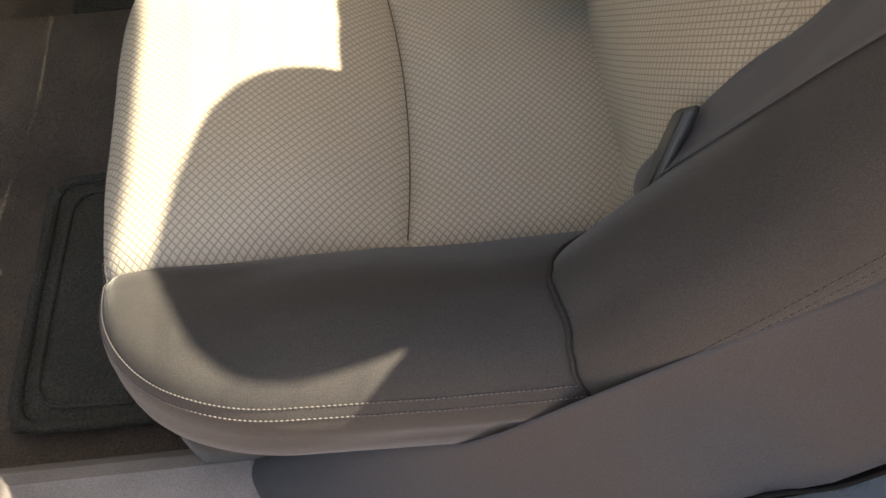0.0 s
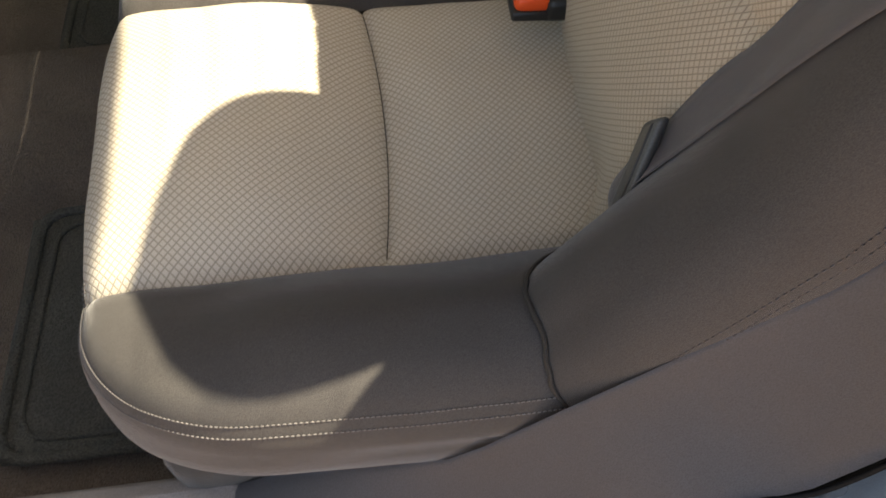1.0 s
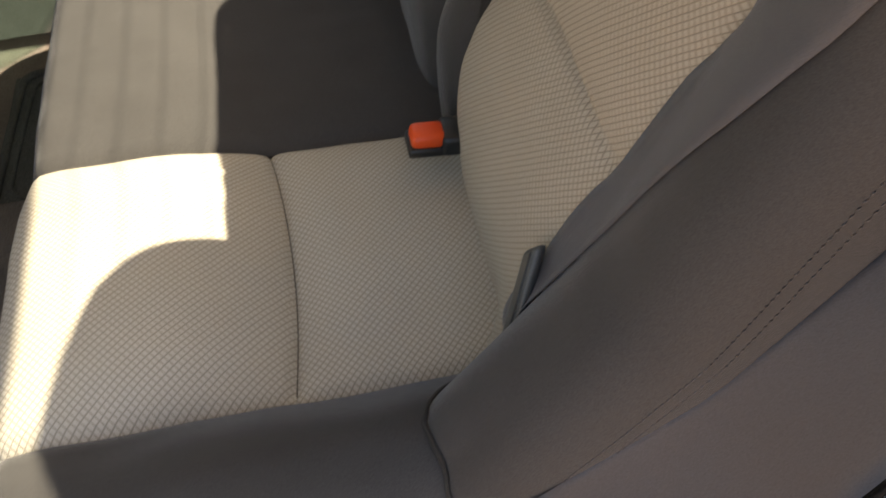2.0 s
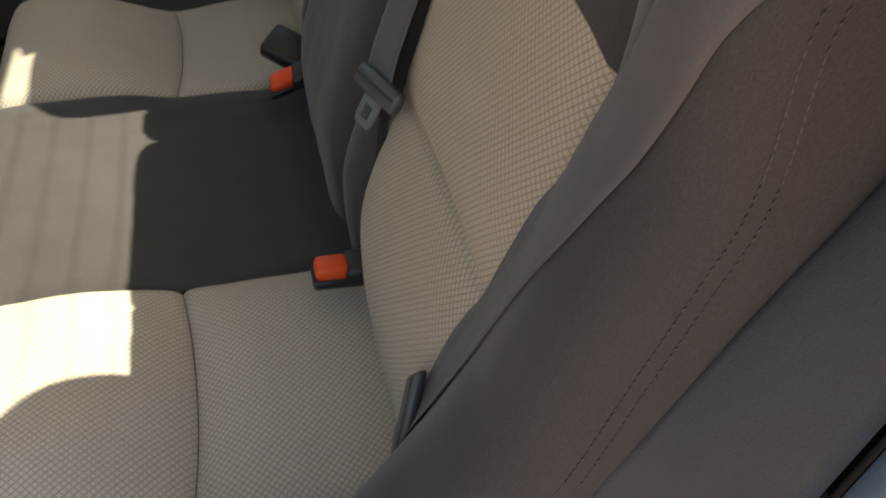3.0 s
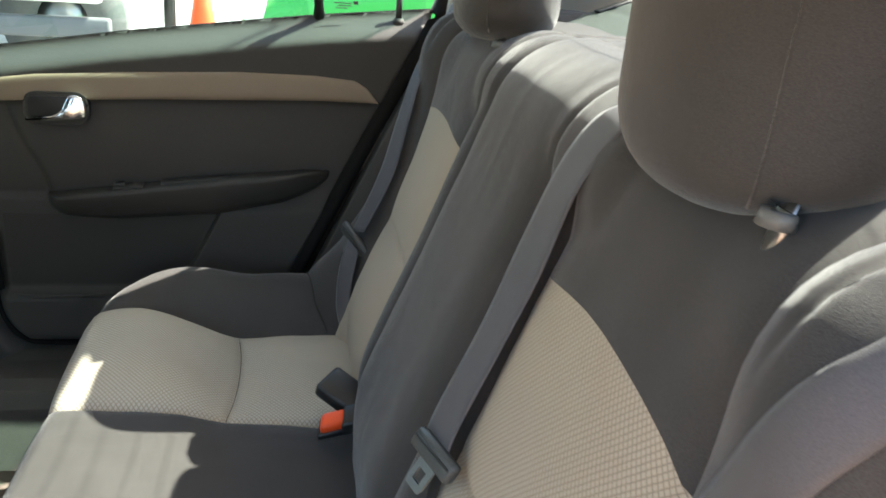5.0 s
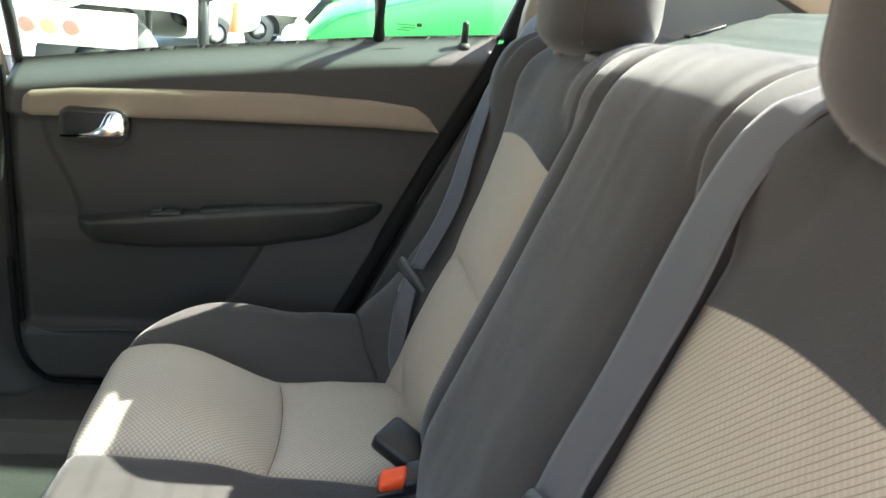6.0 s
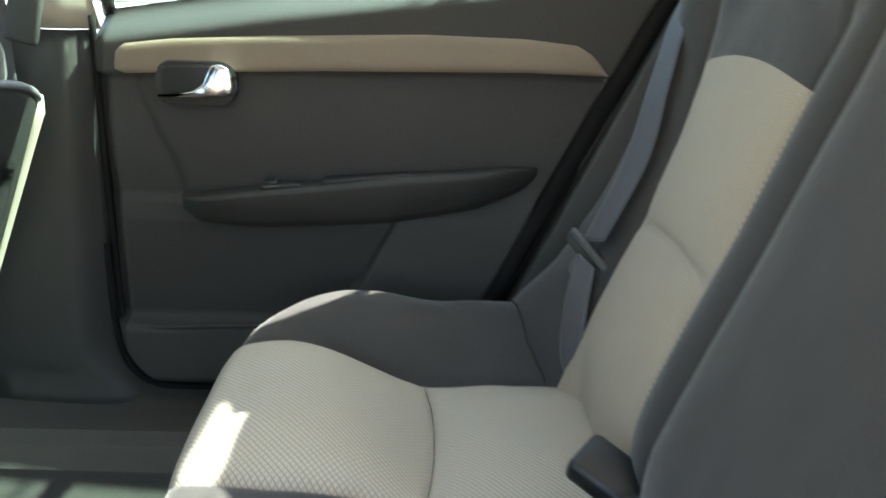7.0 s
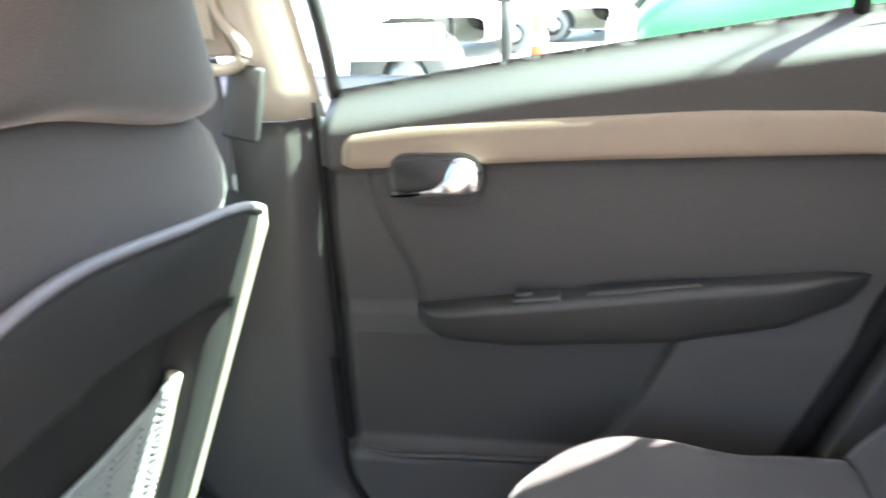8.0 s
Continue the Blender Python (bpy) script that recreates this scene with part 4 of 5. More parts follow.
for side in (-1, 1):
    ys = [SEAM_OUT + (SIDE - SEAM_OUT) * (1 - (1 - i / 30) ** 1.8) for i in range(31)]
    bm = bmesh.new()
    rows = []
    us = [(i / 44) ** 1.7 for i in range(45)]
    for ay in ys:
        xa = front_of(ay)
        rows.append([bm.verts.new((xa + (BACK - xa) * u, flare(xa + (BACK - xa) * u, side * ay), cushion_z(xa + (BACK - xa) * u, side * ay))) for u in us])
    for a, b in zip(rows, rows[1:]):
        for i in range(len(us) - 1):
            bm.faces.new((a[i], a[i + 1], b[i + 1], b[i]))
    rim = [r[0] for r in rows] + rows[-1][1:]
    prev = rim
    for drop, inset in ((0.010, -0.0015), (0.024, -0.0020), (0.040, 0.003), (0.058, 0.015), (0.085, 0.042), (0.16, 0.09)):
        nxt = []
        for v in rim:
            c = Vector((-0.2, side * 0.3, 0))
            d = (c - Vector((v.co.x, v.co.y, 0))).normalized() * (inset if inset > 0 else inset * (1 - ease(v.co.x, -0.32, -0.20)) + 0.004 * ease(v.co.x, -0.32, -0.20))
            nxt.append(bm.verts.new((v.co.x + d.x, v.co.y + d.y, v.co.z - drop)))
        for i in range(len(rim) - 1):
            bm.faces.new((prev[i], prev[i + 1], nxt[i + 1], nxt[i]))
        prev = nxt
    bol = part("cushion_bolster", bm, cloth_dark, bench, "charcoal cloth outer cushion bolster")
    # twin stitched seam along its edge
    bm = bmesh.new()
    for inset in (0.0042, 0.0088):
        line = []
        for i in range(0, 480):
            q = i / 479
            run = 0.30 + 0.2042 + 0.02
            w = q * run
            r = CORNER - inset
            if w < 0.02:
                x, y = FRONT + inset, SIDE - CORNER - 0.02 + w
            elif w < 0.02 + math.pi / 2 * CORNER:
                a = (w - 0.02) / CORNER
                x, y = FRONT + CORNER - r * math.cos(a), SIDE - CORNER + r * math.sin(a)
            else:
                x, y = FRONT + CORNER + (w - 0.02 - math.pi / 2 * CORNER), SIDE - inset
            line.append(Vector((x, flare(x, side * y), cushion_z(x, side * y) + 0.0006)))
        for i in range(0, 478, 3):
            a, b = line[i], line[i + 2]
            tube([a, (a + b) / 2 + Vector((0, 0, 0.0006)), b], [0.0003, 0.0006, 0.0003], 5, bm, False)
    part("stitching", bm, thread_pale, bol, "double row of pale stitches", kind="stuff")

END_S = TOP_S + 0.23
fixed = lambda c: (lambda q: c)
near_back = []
bm = grid(lambda v, s: back_point(v, s), steps(-ROLL_IN, ROLL_IN, 40), steps(0, END_S, 60))
part("centre_backrest", bm, cloth_dark, bench, "charcoal cloth centre backrest")
for side in (-1, 1):
    border = lambda s, side=side: panel_out(s, side)
    part("back_roll", back_patch(side, fixed(ROLL_IN), fixed(PANEL_IN), 12, fixed(0.0), fixed(END_S), 60), cloth_dark, bench, "charcoal padded roll beside the centre")
    cover = part("back_panel", back_patch(side, fixed(PANEL_IN), border, 34, fixed(0.0), seam_s, 34, 1), cloth_back, bench, "beige ribbed lower backrest panel")
    near_back += [cover] if side < 0 else []
    cover = part("back_panel", back_patch(side, fixed(PANEL_IN), border, 34, seam_s, arch_s, 30, -1), cloth_back, bench, "beige ribbed upper backrest panel with an arched top")
    near_back += [cover] if side < 0 else []
    cover = part("upper_backrest", back_patch(side, fixed(PANEL_IN), border, 34, arch_s, fixed(END_S), 36), cloth_dark, bench, "charcoal cloth upper backrest")
    near_back += [cover] if side < 0 else []
    cover = part("back_bolster", back_patch(side, border, fixed(BACK_SIDE + 0.15), 44, fixed(0.0), fixed(END_S), 60), cloth_dark, bench, "charcoal cloth side bolster")
    near_back += [cover] if side < 0 else []
part("back_core", block((0.12, 1.10, 0.44), (0.12, 0, 0.84), 0.02, 2, turn=(0, 21.8, 0)), rubber, bench, "dark backrest core")
# piping where the side bolsters meet the cushion
for side in (-1, 1):
    line = []
    for v in steps(0.452, BACK_SIDE + 0.06, 24):
        s = 0.10
        while s > 0.0:
            p = back_point(side * v, s)
            if p.z < cushion_z(min(p.x, BACK), p.y) + 0.002 if abs(p.y) < SIDE - 0.002 else p.z < 0.64:
                break
            s -= 0.002
        line.append(back_point(side * v, s) + Vector((-0.001, 0, 0.001)))
    part("piping", tube(line, 0.0016 if side < 0 else 0.0012, 6), seam_thread, bench, "dark piping at the bolster's foot")
# top seams and stitching
for side in (-1, 1):
    bm = bmesh.new()
    for off in (0.0, 0.009):
        line = [back_point(side * (0.611 + off), s) for s in steps(0.04, 0.50, 300)]
        for i in range(0, 297, 3):
            tube([line[i], (line[i] + line[i + 2]) / 2 + Vector((-0.0004, side * 0.0004, 0)), line[i + 2]], [0.0003, 0.0006, 0.0003], 5, bm, False)
    part("stitching", bm, thread_bolster, bench, "double row of stitches along the bolster", kind="stuff")

# fine seams over the crest
SEAM_SINK = Vector((0.0005, 0, -0.0006))
for side in (-1, 1):
    part("top_seam", tube([back_point(side * shoulder_seam(q), q) + SEAM_SINK for q in steps(0.49, 0.62, 24)], 0.0008, 6), top_thread, bench, "gathered dark seam over the shoulder")
    part("top_seam", tube([back_point(side * (shoulder_seam(0.505) + 0.060 * k), 0.505 + 0.022 * k + 0.012 * math.sin(math.pi * k)) + SEAM_SINK for k in steps(0, 1, 20)], 0.0006, 6), top_thread, bench, "fine dark seam over the shoulder")
    part("top_seam", tube([back_point(side * v, TOP_S + 0.035 + 0.012 * math.sin(math.pi * (v - ROLL_IN) / (PANEL_IN - ROLL_IN))) + SEAM_SINK for v in steps(ROLL_IN + 0.003, PANEL_IN - 0.003, 14)], 0.0005, 6), top_thread, bench, "fine dark seam over the backrest's top")
part("top_seam", tube([back_point(v, TOP_S + 0.045 + 0.025 * math.cos(math.pi * v / 0.27)) + SEAM_SINK for v in steps(-0.132, 0.132, 30)], 0.0005, 6), top_thread, bench, "fine dark seam over the backrest's top")

# headrests
def headrest(y, posts, low=0.0, up=0.0):
    h = thing("headrest", (0.13, y, 1.075), "charcoal cloth rear headrest on two steel posts", "headrest", "rear headrests")
    def skin(a, k):
        # a round the section (plan), k up
        z = 1.093 - low + (0.186 + low + up) * k
        w = 0.135 * (1 - 0.05 * (2 * k - 1) ** 2) * max(0.0, 1 - abs(2 * k - 1) ** (7 if k < 0.5 else 6)) ** (0.4 if k < 0.5 else 0.5)
        d = 0.067 * max(0.0, 1 - abs(2 * k - 1) ** (5.5 if k < 0.5 else 5)) ** (0.38 if k < 0.5 else 0.5) * (1 - 0.14 * k)
        c, s = math.cos(a), math.sin(a)
        e = 0.94
        x = 0.133 + 0.004 * k + d * math.copysign(abs(c) ** e, c)
        yy = w * math.copysign(abs(s) ** e, s)
        n3 = 0.0025 * noise.noise(Vector((x * 20, yy * 16, z * 16)))
        return Vector((x + n3, y + yy, z + (yy / 0.135) ** 2 * (0.024 * (1 - k) ** 2 - (0.016 * k * k if yy * y < 0 else 0.0))))
    ks = [0.0] + [0.5 - 0.5 * math.cos(math.pi * i / 30) for i in range(1, 30)] + [1.0]
    bm = grid(skin, [2 * math.pi * i / 56 for i in range(57)], ks)
    bmesh.ops.remove_doubles(bm, verts=bm.verts[:], dist=0.0004)
    pad = part("pad", bm, cloth_dark, h)
    for side in (-1, 1):
        part("seam", tube([skin(math.pi + side * 0.86, k) + Vector((0.0004, 0, 0)) for k in steps(0.06, 0.94, 24)], 0.0010, 6), cloth_dark, pad)
    for px, py, pz in posts:
        part("post", tube([(px, py, pz - 0.02), (px + 0.004, py, pz + 0.004), (px + 0.024, py, pz + 0.035)], 0.0052, 12), metal, h, "steel headrest post")
        part("post_collar", tube([(px, py, pz - 0.003), (px + 0.001, py, pz + 0.005), (px + 0.002, py, pz + 0.007)], [0.0105, 0.0095, 0.0080], 14), collar_grey, h, "pale grey plastic post collar")
    return h
headrest(-0.343, ((0.113, -0.268, 1.092), (0.103, -0.447, 1.099)), 0.014)
headrest(0.350, ((0.116, 0.277, 1.095), (0.110, 0.400, 1.093)), 0.0, 0.003)

# ---------------------------------------------------------------- seat belts
def latch_plate(parent, at, along, across, normal, tip=None):
    """Grey plastic latch bar with its slotted steel tongue. along: way of the tongue's tip."""
    m = Matrix((across.normalized(), along.normalized(), normal.normalized())).transposed().to_4x4()
    m.translation = at
    bm = block((0.066, 0.020, 0.010), (0, 0, 0), 0.004, 2)
    bm.transform(m)
    bar = part("latch_bar", bm, latch, parent, "grey plastic latch plate")
    bm = block((0.060, 0.003, 0.012), (0, -0.002, 0.0), 0.001, 1)
    bm.transform(m)
    part("bar_slot", bm, black, bar)
    outline = [(-0.013, 0.008), (0.013, 0.008), (0.013, 0.030), (0.010, 0.036), (-0.010, 0.036), (-0.013, 0.030)]
    hole = [(-0.006, 0.017), (0.006, 0.017), (0.006, 0.029), (-0.006, 0.029)]
    bm = bmesh.new()
    rings = []
    for z in (-0.0011, 0.0011):
        o = [bm.verts.new((a, b, z)) for a, b in outline]
        h = [bm.verts.new((a, b, z)) for a, b in hole]
        bm.faces.new((o[0], o[1], h[1], h[0]))
        bm.faces.new((o[1], o[2], h[2], h[1]))
        bm.faces.new((o[2], o[3], o[4], o[5], h[3], h[2]))
        bm.faces.new((o[5], o[0], h[0], h[3]))
        rings.append((o, h))
    for ring in (0, 1):
        a, b = rings[0][ring], rings[1][ring]
        for i in range(len(a)):
            j = (i + 1) % len(a)
            bm.faces.new((a[i], a[j], b[j], b[i]))
    if tip:
        side_way = across.normalized()
        d = (tip - side_way * tip.dot(side_way)).normalized()
        m = Matrix((side_way, d, side_way.cross(d))).transposed().to_4x4()
        m.translation = at
    bm.transform(m)
    part("tongue", bm, metal, parent, "slotted steel tongue", smooth=False)
    return bar


V = Vector
nb = thing("seat_belt", (0.0, -0.52, 0.70), "grey seat belt hanging across the side bolster", "seat belt", "rear seat belts")
part("strap", webbing([(-0.049, -0.448, 0.722), (-0.028, -0.453, 0.751), (-0.005, -0.460, 0.803), (0.0155, -0.470, 0.851), (0.035, -0.477, 0.897), (0.045, -0.487, 0.927), (0.052, -0.498, 0.956), (0.056, -0.518, 0.994), (0.058, -0.538, 1.028), (0.068, -0.558, 1.072), (0.083, -0.569, 1.094), (0.101, -0.573, 1.111), (0.130, -0.583, 1.124), (0.17, -0.63, 1.14)],
                      [(-0.058, -0.482, 0.716), (-0.040, -0.488, 0.751), (-0.017, -0.499, 0.799), (0.000, -0.515, 0.848), (0.012, -0.530, 0.888), (0.022, -0.542, 0.918), (0.032, -0.551, 0.944), (0.047, -0.563, 0.978), (0.058, -0.573, 1.009), (0.068, -0.581, 1.040), (0.082, -0.588, 1.064), (0.098, -0.592, 1.082), (0.129, -0.596, 1.097), (0.16, -0.645, 1.12)], over=near_back), belt, nb, "grey woven webbing")
latch_plate(nb, V((-0.054, -0.469, 0.723)), V((-0.30, 0.40, -0.60)), V((0.35, 0.42, 0.84)), V((-0.8, -0.35, 0.4)), V((0.75, 0.30, -0.5)))
part("lower_strap", webbing([(-0.058, -0.462, 0.72), (-0.064, -0.455, 0.68), (-0.05, -0.450, 0.615)], [(-0.066, -0.478, 0.70), (-0.066, -0.480, 0.67), (-0.05, -0.475, 0.615)]), belt, nb, "grey woven webbing")

mb = thing("seat_belt", (0.0, -0.2, 0.80), "grey centre seat belt lying down the backrest", "seat belt", "rear seat belts")
part("strap", webbing([(-0.022, -0.187, 0.826), (-0.009, -0.176, 0.850), (0.024, -0.168, 0.920), (0.051, -0.168, 0.995), (0.076, -0.170, 1.060), (0.097, -0.178, 1.096), (0.115, -0.190, 1.110), (0.16, -0.198, 1.128), (0.22, -0.21, 1.120)],
                      [(-0.012, -0.238, 0.824), (-0.003, -0.229, 0.850), (0.025, -0.226, 0.915), (0.052, -0.226, 0.982), (0.072, -0.226, 1.045), (0.091, -0.229, 1.082), (0.111, -0.233, 1.105), (0.16, -0.243, 1.122), (0.22, -0.25, 1.118)]), belt, mb, "grey woven webbing")
latch_plate(mb, V((-0.018, -0.222, 0.826)), V((-0.45, 0.05, -0.82)), V((0.2, -0.65, 0.0)), V((-0.85, -0.25, 0.45)))
# Its black also stands for the shade in the groove beside the roll.
part("lower_strap", webbing([(-0.016, -0.214, 0.81), (-0.029, -0.209, 0.72), (-0.030, -0.206, 0.625)], [(-0.012, -0.230, 0.81), (-0.026, -0.224, 0.72), (-0.026, -0.220, 0.625)]), webbing_black, mb, "webbing end blackened as the shaded groove")

fbelt = thing("seat_belt", (0.0, 0.52, 0.70), "grey seat belt hanging beside the far bolster", "seat belt", "rear seat belts")
part("strap", webbing([(-0.048, 0.492, 0.776), (-0.008, 0.502, 0.868), (0.020, 0.535, 0.949), (0.049, 0.575, 1.022), (0.088, 0.602, 1.085), (0.12, 0.62, 1.135), (0.18, 0.635, 1.150)],
                      [(-0.032, 0.452, 0.787), (0.010, 0.462, 0.876), (0.034, 0.500, 0.953), (0.060, 0.540, 1.024), (0.102, 0.566, 1.090), (0.13, 0.578, 1.138), (0.18, 0.59, 1.152)]), belt, fbelt, "grey woven webbing")
latch_plate(fbelt, V((-0.044, 0.476, 0.766)), V((-0.25, 0.25, -0.75)), V((0.45, -0.58, -0.45)), V((-0.75, -0.60, 0.10)))
part("lower_strap", webbing([(-0.054, 0.478, 0.766), (-0.068, 0.456, 0.728), (-0.072, 0.448, 0.665), (-0.060, 0.445, 0.615)], [(-0.040, 0.448, 0.757), (-0.050, 0.424, 0.715), (-0.054, 0.416, 0.655), (-0.045, 0.412, 0.615)]), belt, fbelt, "grey woven webbing")


def buckle(base, tip, side, label):
    """A black belt buckle with an orange push button at its tip."""
    b = thing("belt_buckle", base, label, "belt buckle", "belt buckles")
    d = (V(tip) - V(base)).normalized()
    a = d.cross(V(side)).normalized()
    m = Matrix((V(side).normalized(), a, d)).transposed().to_4x4()
    m.translation = V(base)
    ln = (V(tip) - V(base)).length
    bm = block((0.032, 0.022, ln - 0.026), (0, 0, (ln - 0.026) / 2), 0.005, 2)
    bm.transform(m)
    body = part("housing", bm, black, b)
    bm = block((0.029, 0.010, 0.037), (0, 0.006, ln - 0.016), 0.003, 2)
    bm.transform(m)
    part("rim", bm, black, body, "black rim under the button")
    bm = block((0.024, 0.016, 0.031), (0, -0.003, ln - 0.015), 0.006, 3)
    bm.transform(m)
    part("push_button", bm, orange, b, "orange push button")
    return b


buckle((-0.012, -0.238, 0.652), (-0.094, -0.242, 0.665), (0.0, 1, 0.05), "black belt buckle with orange button on the seat")
buckle((-0.020, 0.116, 0.672), (-0.101, 0.100, 0.662), (0.1, 0.9, 0.35), "black belt buckle with orange button, tilted")
sb = thing("belt_buckle", (-0.05, 0.14, 0.64), "black centre belt buckle lying face down", "belt buckle", "belt buckles")
part("housing", block((0.075, 0.046, 0.022), (-0.066, 0.160, 0.668), 0.006, 2, turn=(14, 22, -34)), black, sb)

# ---------------------------------------------------------------- front passenger seat
SEAT_Y, HALF = 0.340, 0.252
def seat_rear(w, k, out=0.0):
    """The rear face of the front backrest: w across from -1 to 1, k up."""
    z = 0.40 + 0.60 * k
    c = max(0.0, min(1.0, (z - 0.905) / 0.10))
    narrow = 1 - 0.40 * (1 - math.sqrt(1 - c * c)) - 0.03 * (1 - k)
    x = -0.682 + 0.36 * (z - 0.90) - 0.012 * abs(w) ** 4 - 0.04 * c * c
    return Vector((x + out, SEAT_Y + w * HALF * narrow, z))
fs = thing("bucket_seat", (-0.95, SEAT_Y, 0.30), "front passenger seat in charcoal cloth with tan edging and map net", "car seat")
SHELL_TOP = 0.835
# upholstered body
def body(a, k):
    c, s = math.cos(a), math.sin(a)
    p = seat_rear(math.copysign(abs(s) ** 0.55, s) * (0.90 + 0.10 * ease(k, 0.8, 0.88)), k)
    thick = 0.13 * (1 - 0.35 * ease(k, 0.75, 1.0))
    rise = 0.035 * (1 - abs(s) ** 3) * ease(k, 0.9, 1.0)
    return Vector((p.x - 0.012 - 0.065 * (1 - ease(k, 0.76, 0.85)) - thick / 2 + (thick / 2) * math.copysign(abs(c) ** 0.45, c), p.y, p.z + rise))
bm = grid(body, [2 * math.pi * i / 64 for i in range(65)], steps(0, 1, 26))
bm.verts.ensure_lookup_table()
def cap_top(a, r):
    p = body(a, 1.0)
    c = Vector((-0.79, SEAT_Y, 1.02))
    q = p.lerp(c, 1 - r)
    q.z = p.z + (0.022 * (1 - r * r) ** 0.5 if r < 1 else 0)
    return q
grid(cap_top, [2 * math.pi * i / 64 for i in range(65)], [1, 0.97, 0.9, 0.8, 0.6, 0.3, 0.02], bm)
bmesh.ops.remove_doubles(bm, verts=bm.verts[:], dist=0.0005)
part("backrest", bm, cloth_dark, fs, "charcoal cloth backrest")
# hard rear shell with a sagging pocket
def shell_top(w):
    return SHELL_TOP + 0.065 * (1 - w ** 4) - 0.036 * w * (1 - w * w)
def shell(w, k):
    kk = 0.02 + (shell_top(w) - 0.02) * k
    out = 0.012 + 0.004 * math.sin(math.pi * k)
    rim = 0.70 + 0.05 * (1 - (w + 0.1) ** 2)
    dip = 0.055 * ease(0.86 - abs(w), 0.0, 0.05) * (1 - ease(kk, rim - 0.025, rim)) * ease(kk, 0.05, 0.2)
    return seat_rear(w * 0.955, kk, out - dip)
bm = grid(shell, steps(-1, 1, 60), steps(0, 1, 70))
bmesh.ops.solidify(bm, geom=bm.faces[:], thickness=-0.008)
sh = part("rear_shell", bm, plastic, fs, "hard charcoal plastic rear shell")
part("shell_edge", tube([seat_rear(w * 0.955, shell_top(w) + 0.003, 0.010) for w in steps(-1, 1, 24)], 0.0050, 8), plastic_jamb, sh, "rounded pale upper edge of the shell")
for side in (-1, 1):
    edge = part("side_edging", tube([seat_rear(side * 0.99, k, 0.006) for k in steps(0.03, 0.845, 28)], [0.0135 - 0.0065 * ease(k, 0.82, 0.845) for k in steps(0.03, 0.845, 28)], 10), tan_light, fs, "pale tan edging along the seat side")
# map net with its rod
def net_point(q, k):
    """q across from the rod to the other side, k up to the hem."""
    w = 0.80 - 0.09 * k - 1.45 * q
    return seat_rear(w, 0.22 + (0.345 - 0.035 * math.sin(math.pi * q)) * k, -0.024)
rod = part("net_rod", tube([net_point(-0.02, k) for k in steps(0, 1.03, 14)], 0.0080, 10), tan_light, fs, "pale rod at the net's edge")
bm = bmesh.new()
for k in steps(0.0, 0.95, 24):
    a, b = net_point(0.008, k), net_point(0.040, k + 0.010)
    tube([a, (a + b) / 2 + Vector((0.006, 0, 0.002)), b], [0.003, 0.0046, 0.003], 8, bm)
part("rod_coil", bm, coil_white, rod, "white coiled binding on the rod")
bm = bmesh.new()
for k0 in steps(0.0, 1.0, 21):
    tube([net_point(q, k0 + 0.006 * math.sin(q * 17 + k0 * 9)) for q in steps(0.03, 1, 40)], 0.0023, 6, bm)
for q in steps(0.14, 0.98, 6):
    tube([net_point(q, k0) for k0 in steps(0, 1, 12)], 0.0007, 5, bm)
part("map_net", bm, net_cord, fs, "grey elastic map net", kind="stuff")
part("net_hem", tube([net_point(q, 1.0) for q in steps(0.0, 1, 14)], 0.0036, 6), net_cord, fs, "elastic hem of the net")
part("cushion", block((0.50, 0.48, 0.16), (-1.06, SEAT_Y, 0.53), 0.05, 4, turn=(0, 6, 0)), cloth_dark, fs, "charcoal cloth front seat cushion")
part("seat_frame", block((0.42, 0.40, 0.18), (-1.02, SEAT_Y, 0.37), 0.02, 2), black, fs, "black seat frame on the floor")
# its headrest
fh = thing("headrest", (-0.74, SEAT_Y, 1.04), "charcoal cloth front headrest on steel posts", "headrest")
def fskin(a, k):
    z = 1.008 + 0.225 * k
    w = (0.180 - 0.19 * k + 0.05 * k * k) * max(0.0, 1 - abs(2 * k - 1) ** 16) ** 0.26
    d = 0.06 * max(0.0, 1 - abs(2 * k - 1) ** 8) ** 0.33
    c, s = math.cos(a), math.sin(a)
    yy = SEAT_Y + 0.010 + w * math.copysign(abs(s) ** 0.6, s)
    return Vector((-0.715 + 0.02 * k + d * math.copysign(abs(c) ** 0.6, c), yy, z + 0.030 * ease(0.47 - yy, 0.0, 0.22) * (1 - k) ** 2))
bm = grid(fskin, [2 * math.pi * i / 56 for i in range(57)], [0.5 - 0.5 * math.cos(math.pi * i / 28) for i in range(29)])
bmesh.ops.remove_doubles(bm, verts=bm.verts[:], dist=0.0004)
part("pad", bm, cloth_dark, fh)
for dy in (-0.07, 0.07):
    part("post", tube([(-0.745, SEAT_Y + dy, 0.99), (-0.735, SEAT_Y + dy, 1.06)], 0.006, 10), metal, fh, "steel headrest post")

# ---------------------------------------------------------------- outside, seen through the far window
green = surface("green_car_paint", (0.05, 0.40, 0.075), 0.25, fine=2000, fine_amt=0.05, broad=3, broad_amt=0.08, bump=0.0)
white_paint = surface("white_paint", (0.78, 0.77, 0.72), 0.35, fine=300, fine_amt=0.05, broad=3, broad_amt=0.1, bump=0.0)
# Lens colours are paled, with washed-out outdoor glare put into them.
red_lens = surface("red_lens", (0.72, 0.22, 0.16), 0.3, fine=200, fine_amt=0.05, bump=0.0)
amber_lens = surface("amber_lens", (0.86, 0.44, 0.20), 0.3, fine=200, fine_amt=0.05, bump=0.0)
cone_plastic = surface("orange_cone_plastic", (0.85, 0.12, 0.03), 0.5, bump=0.0)
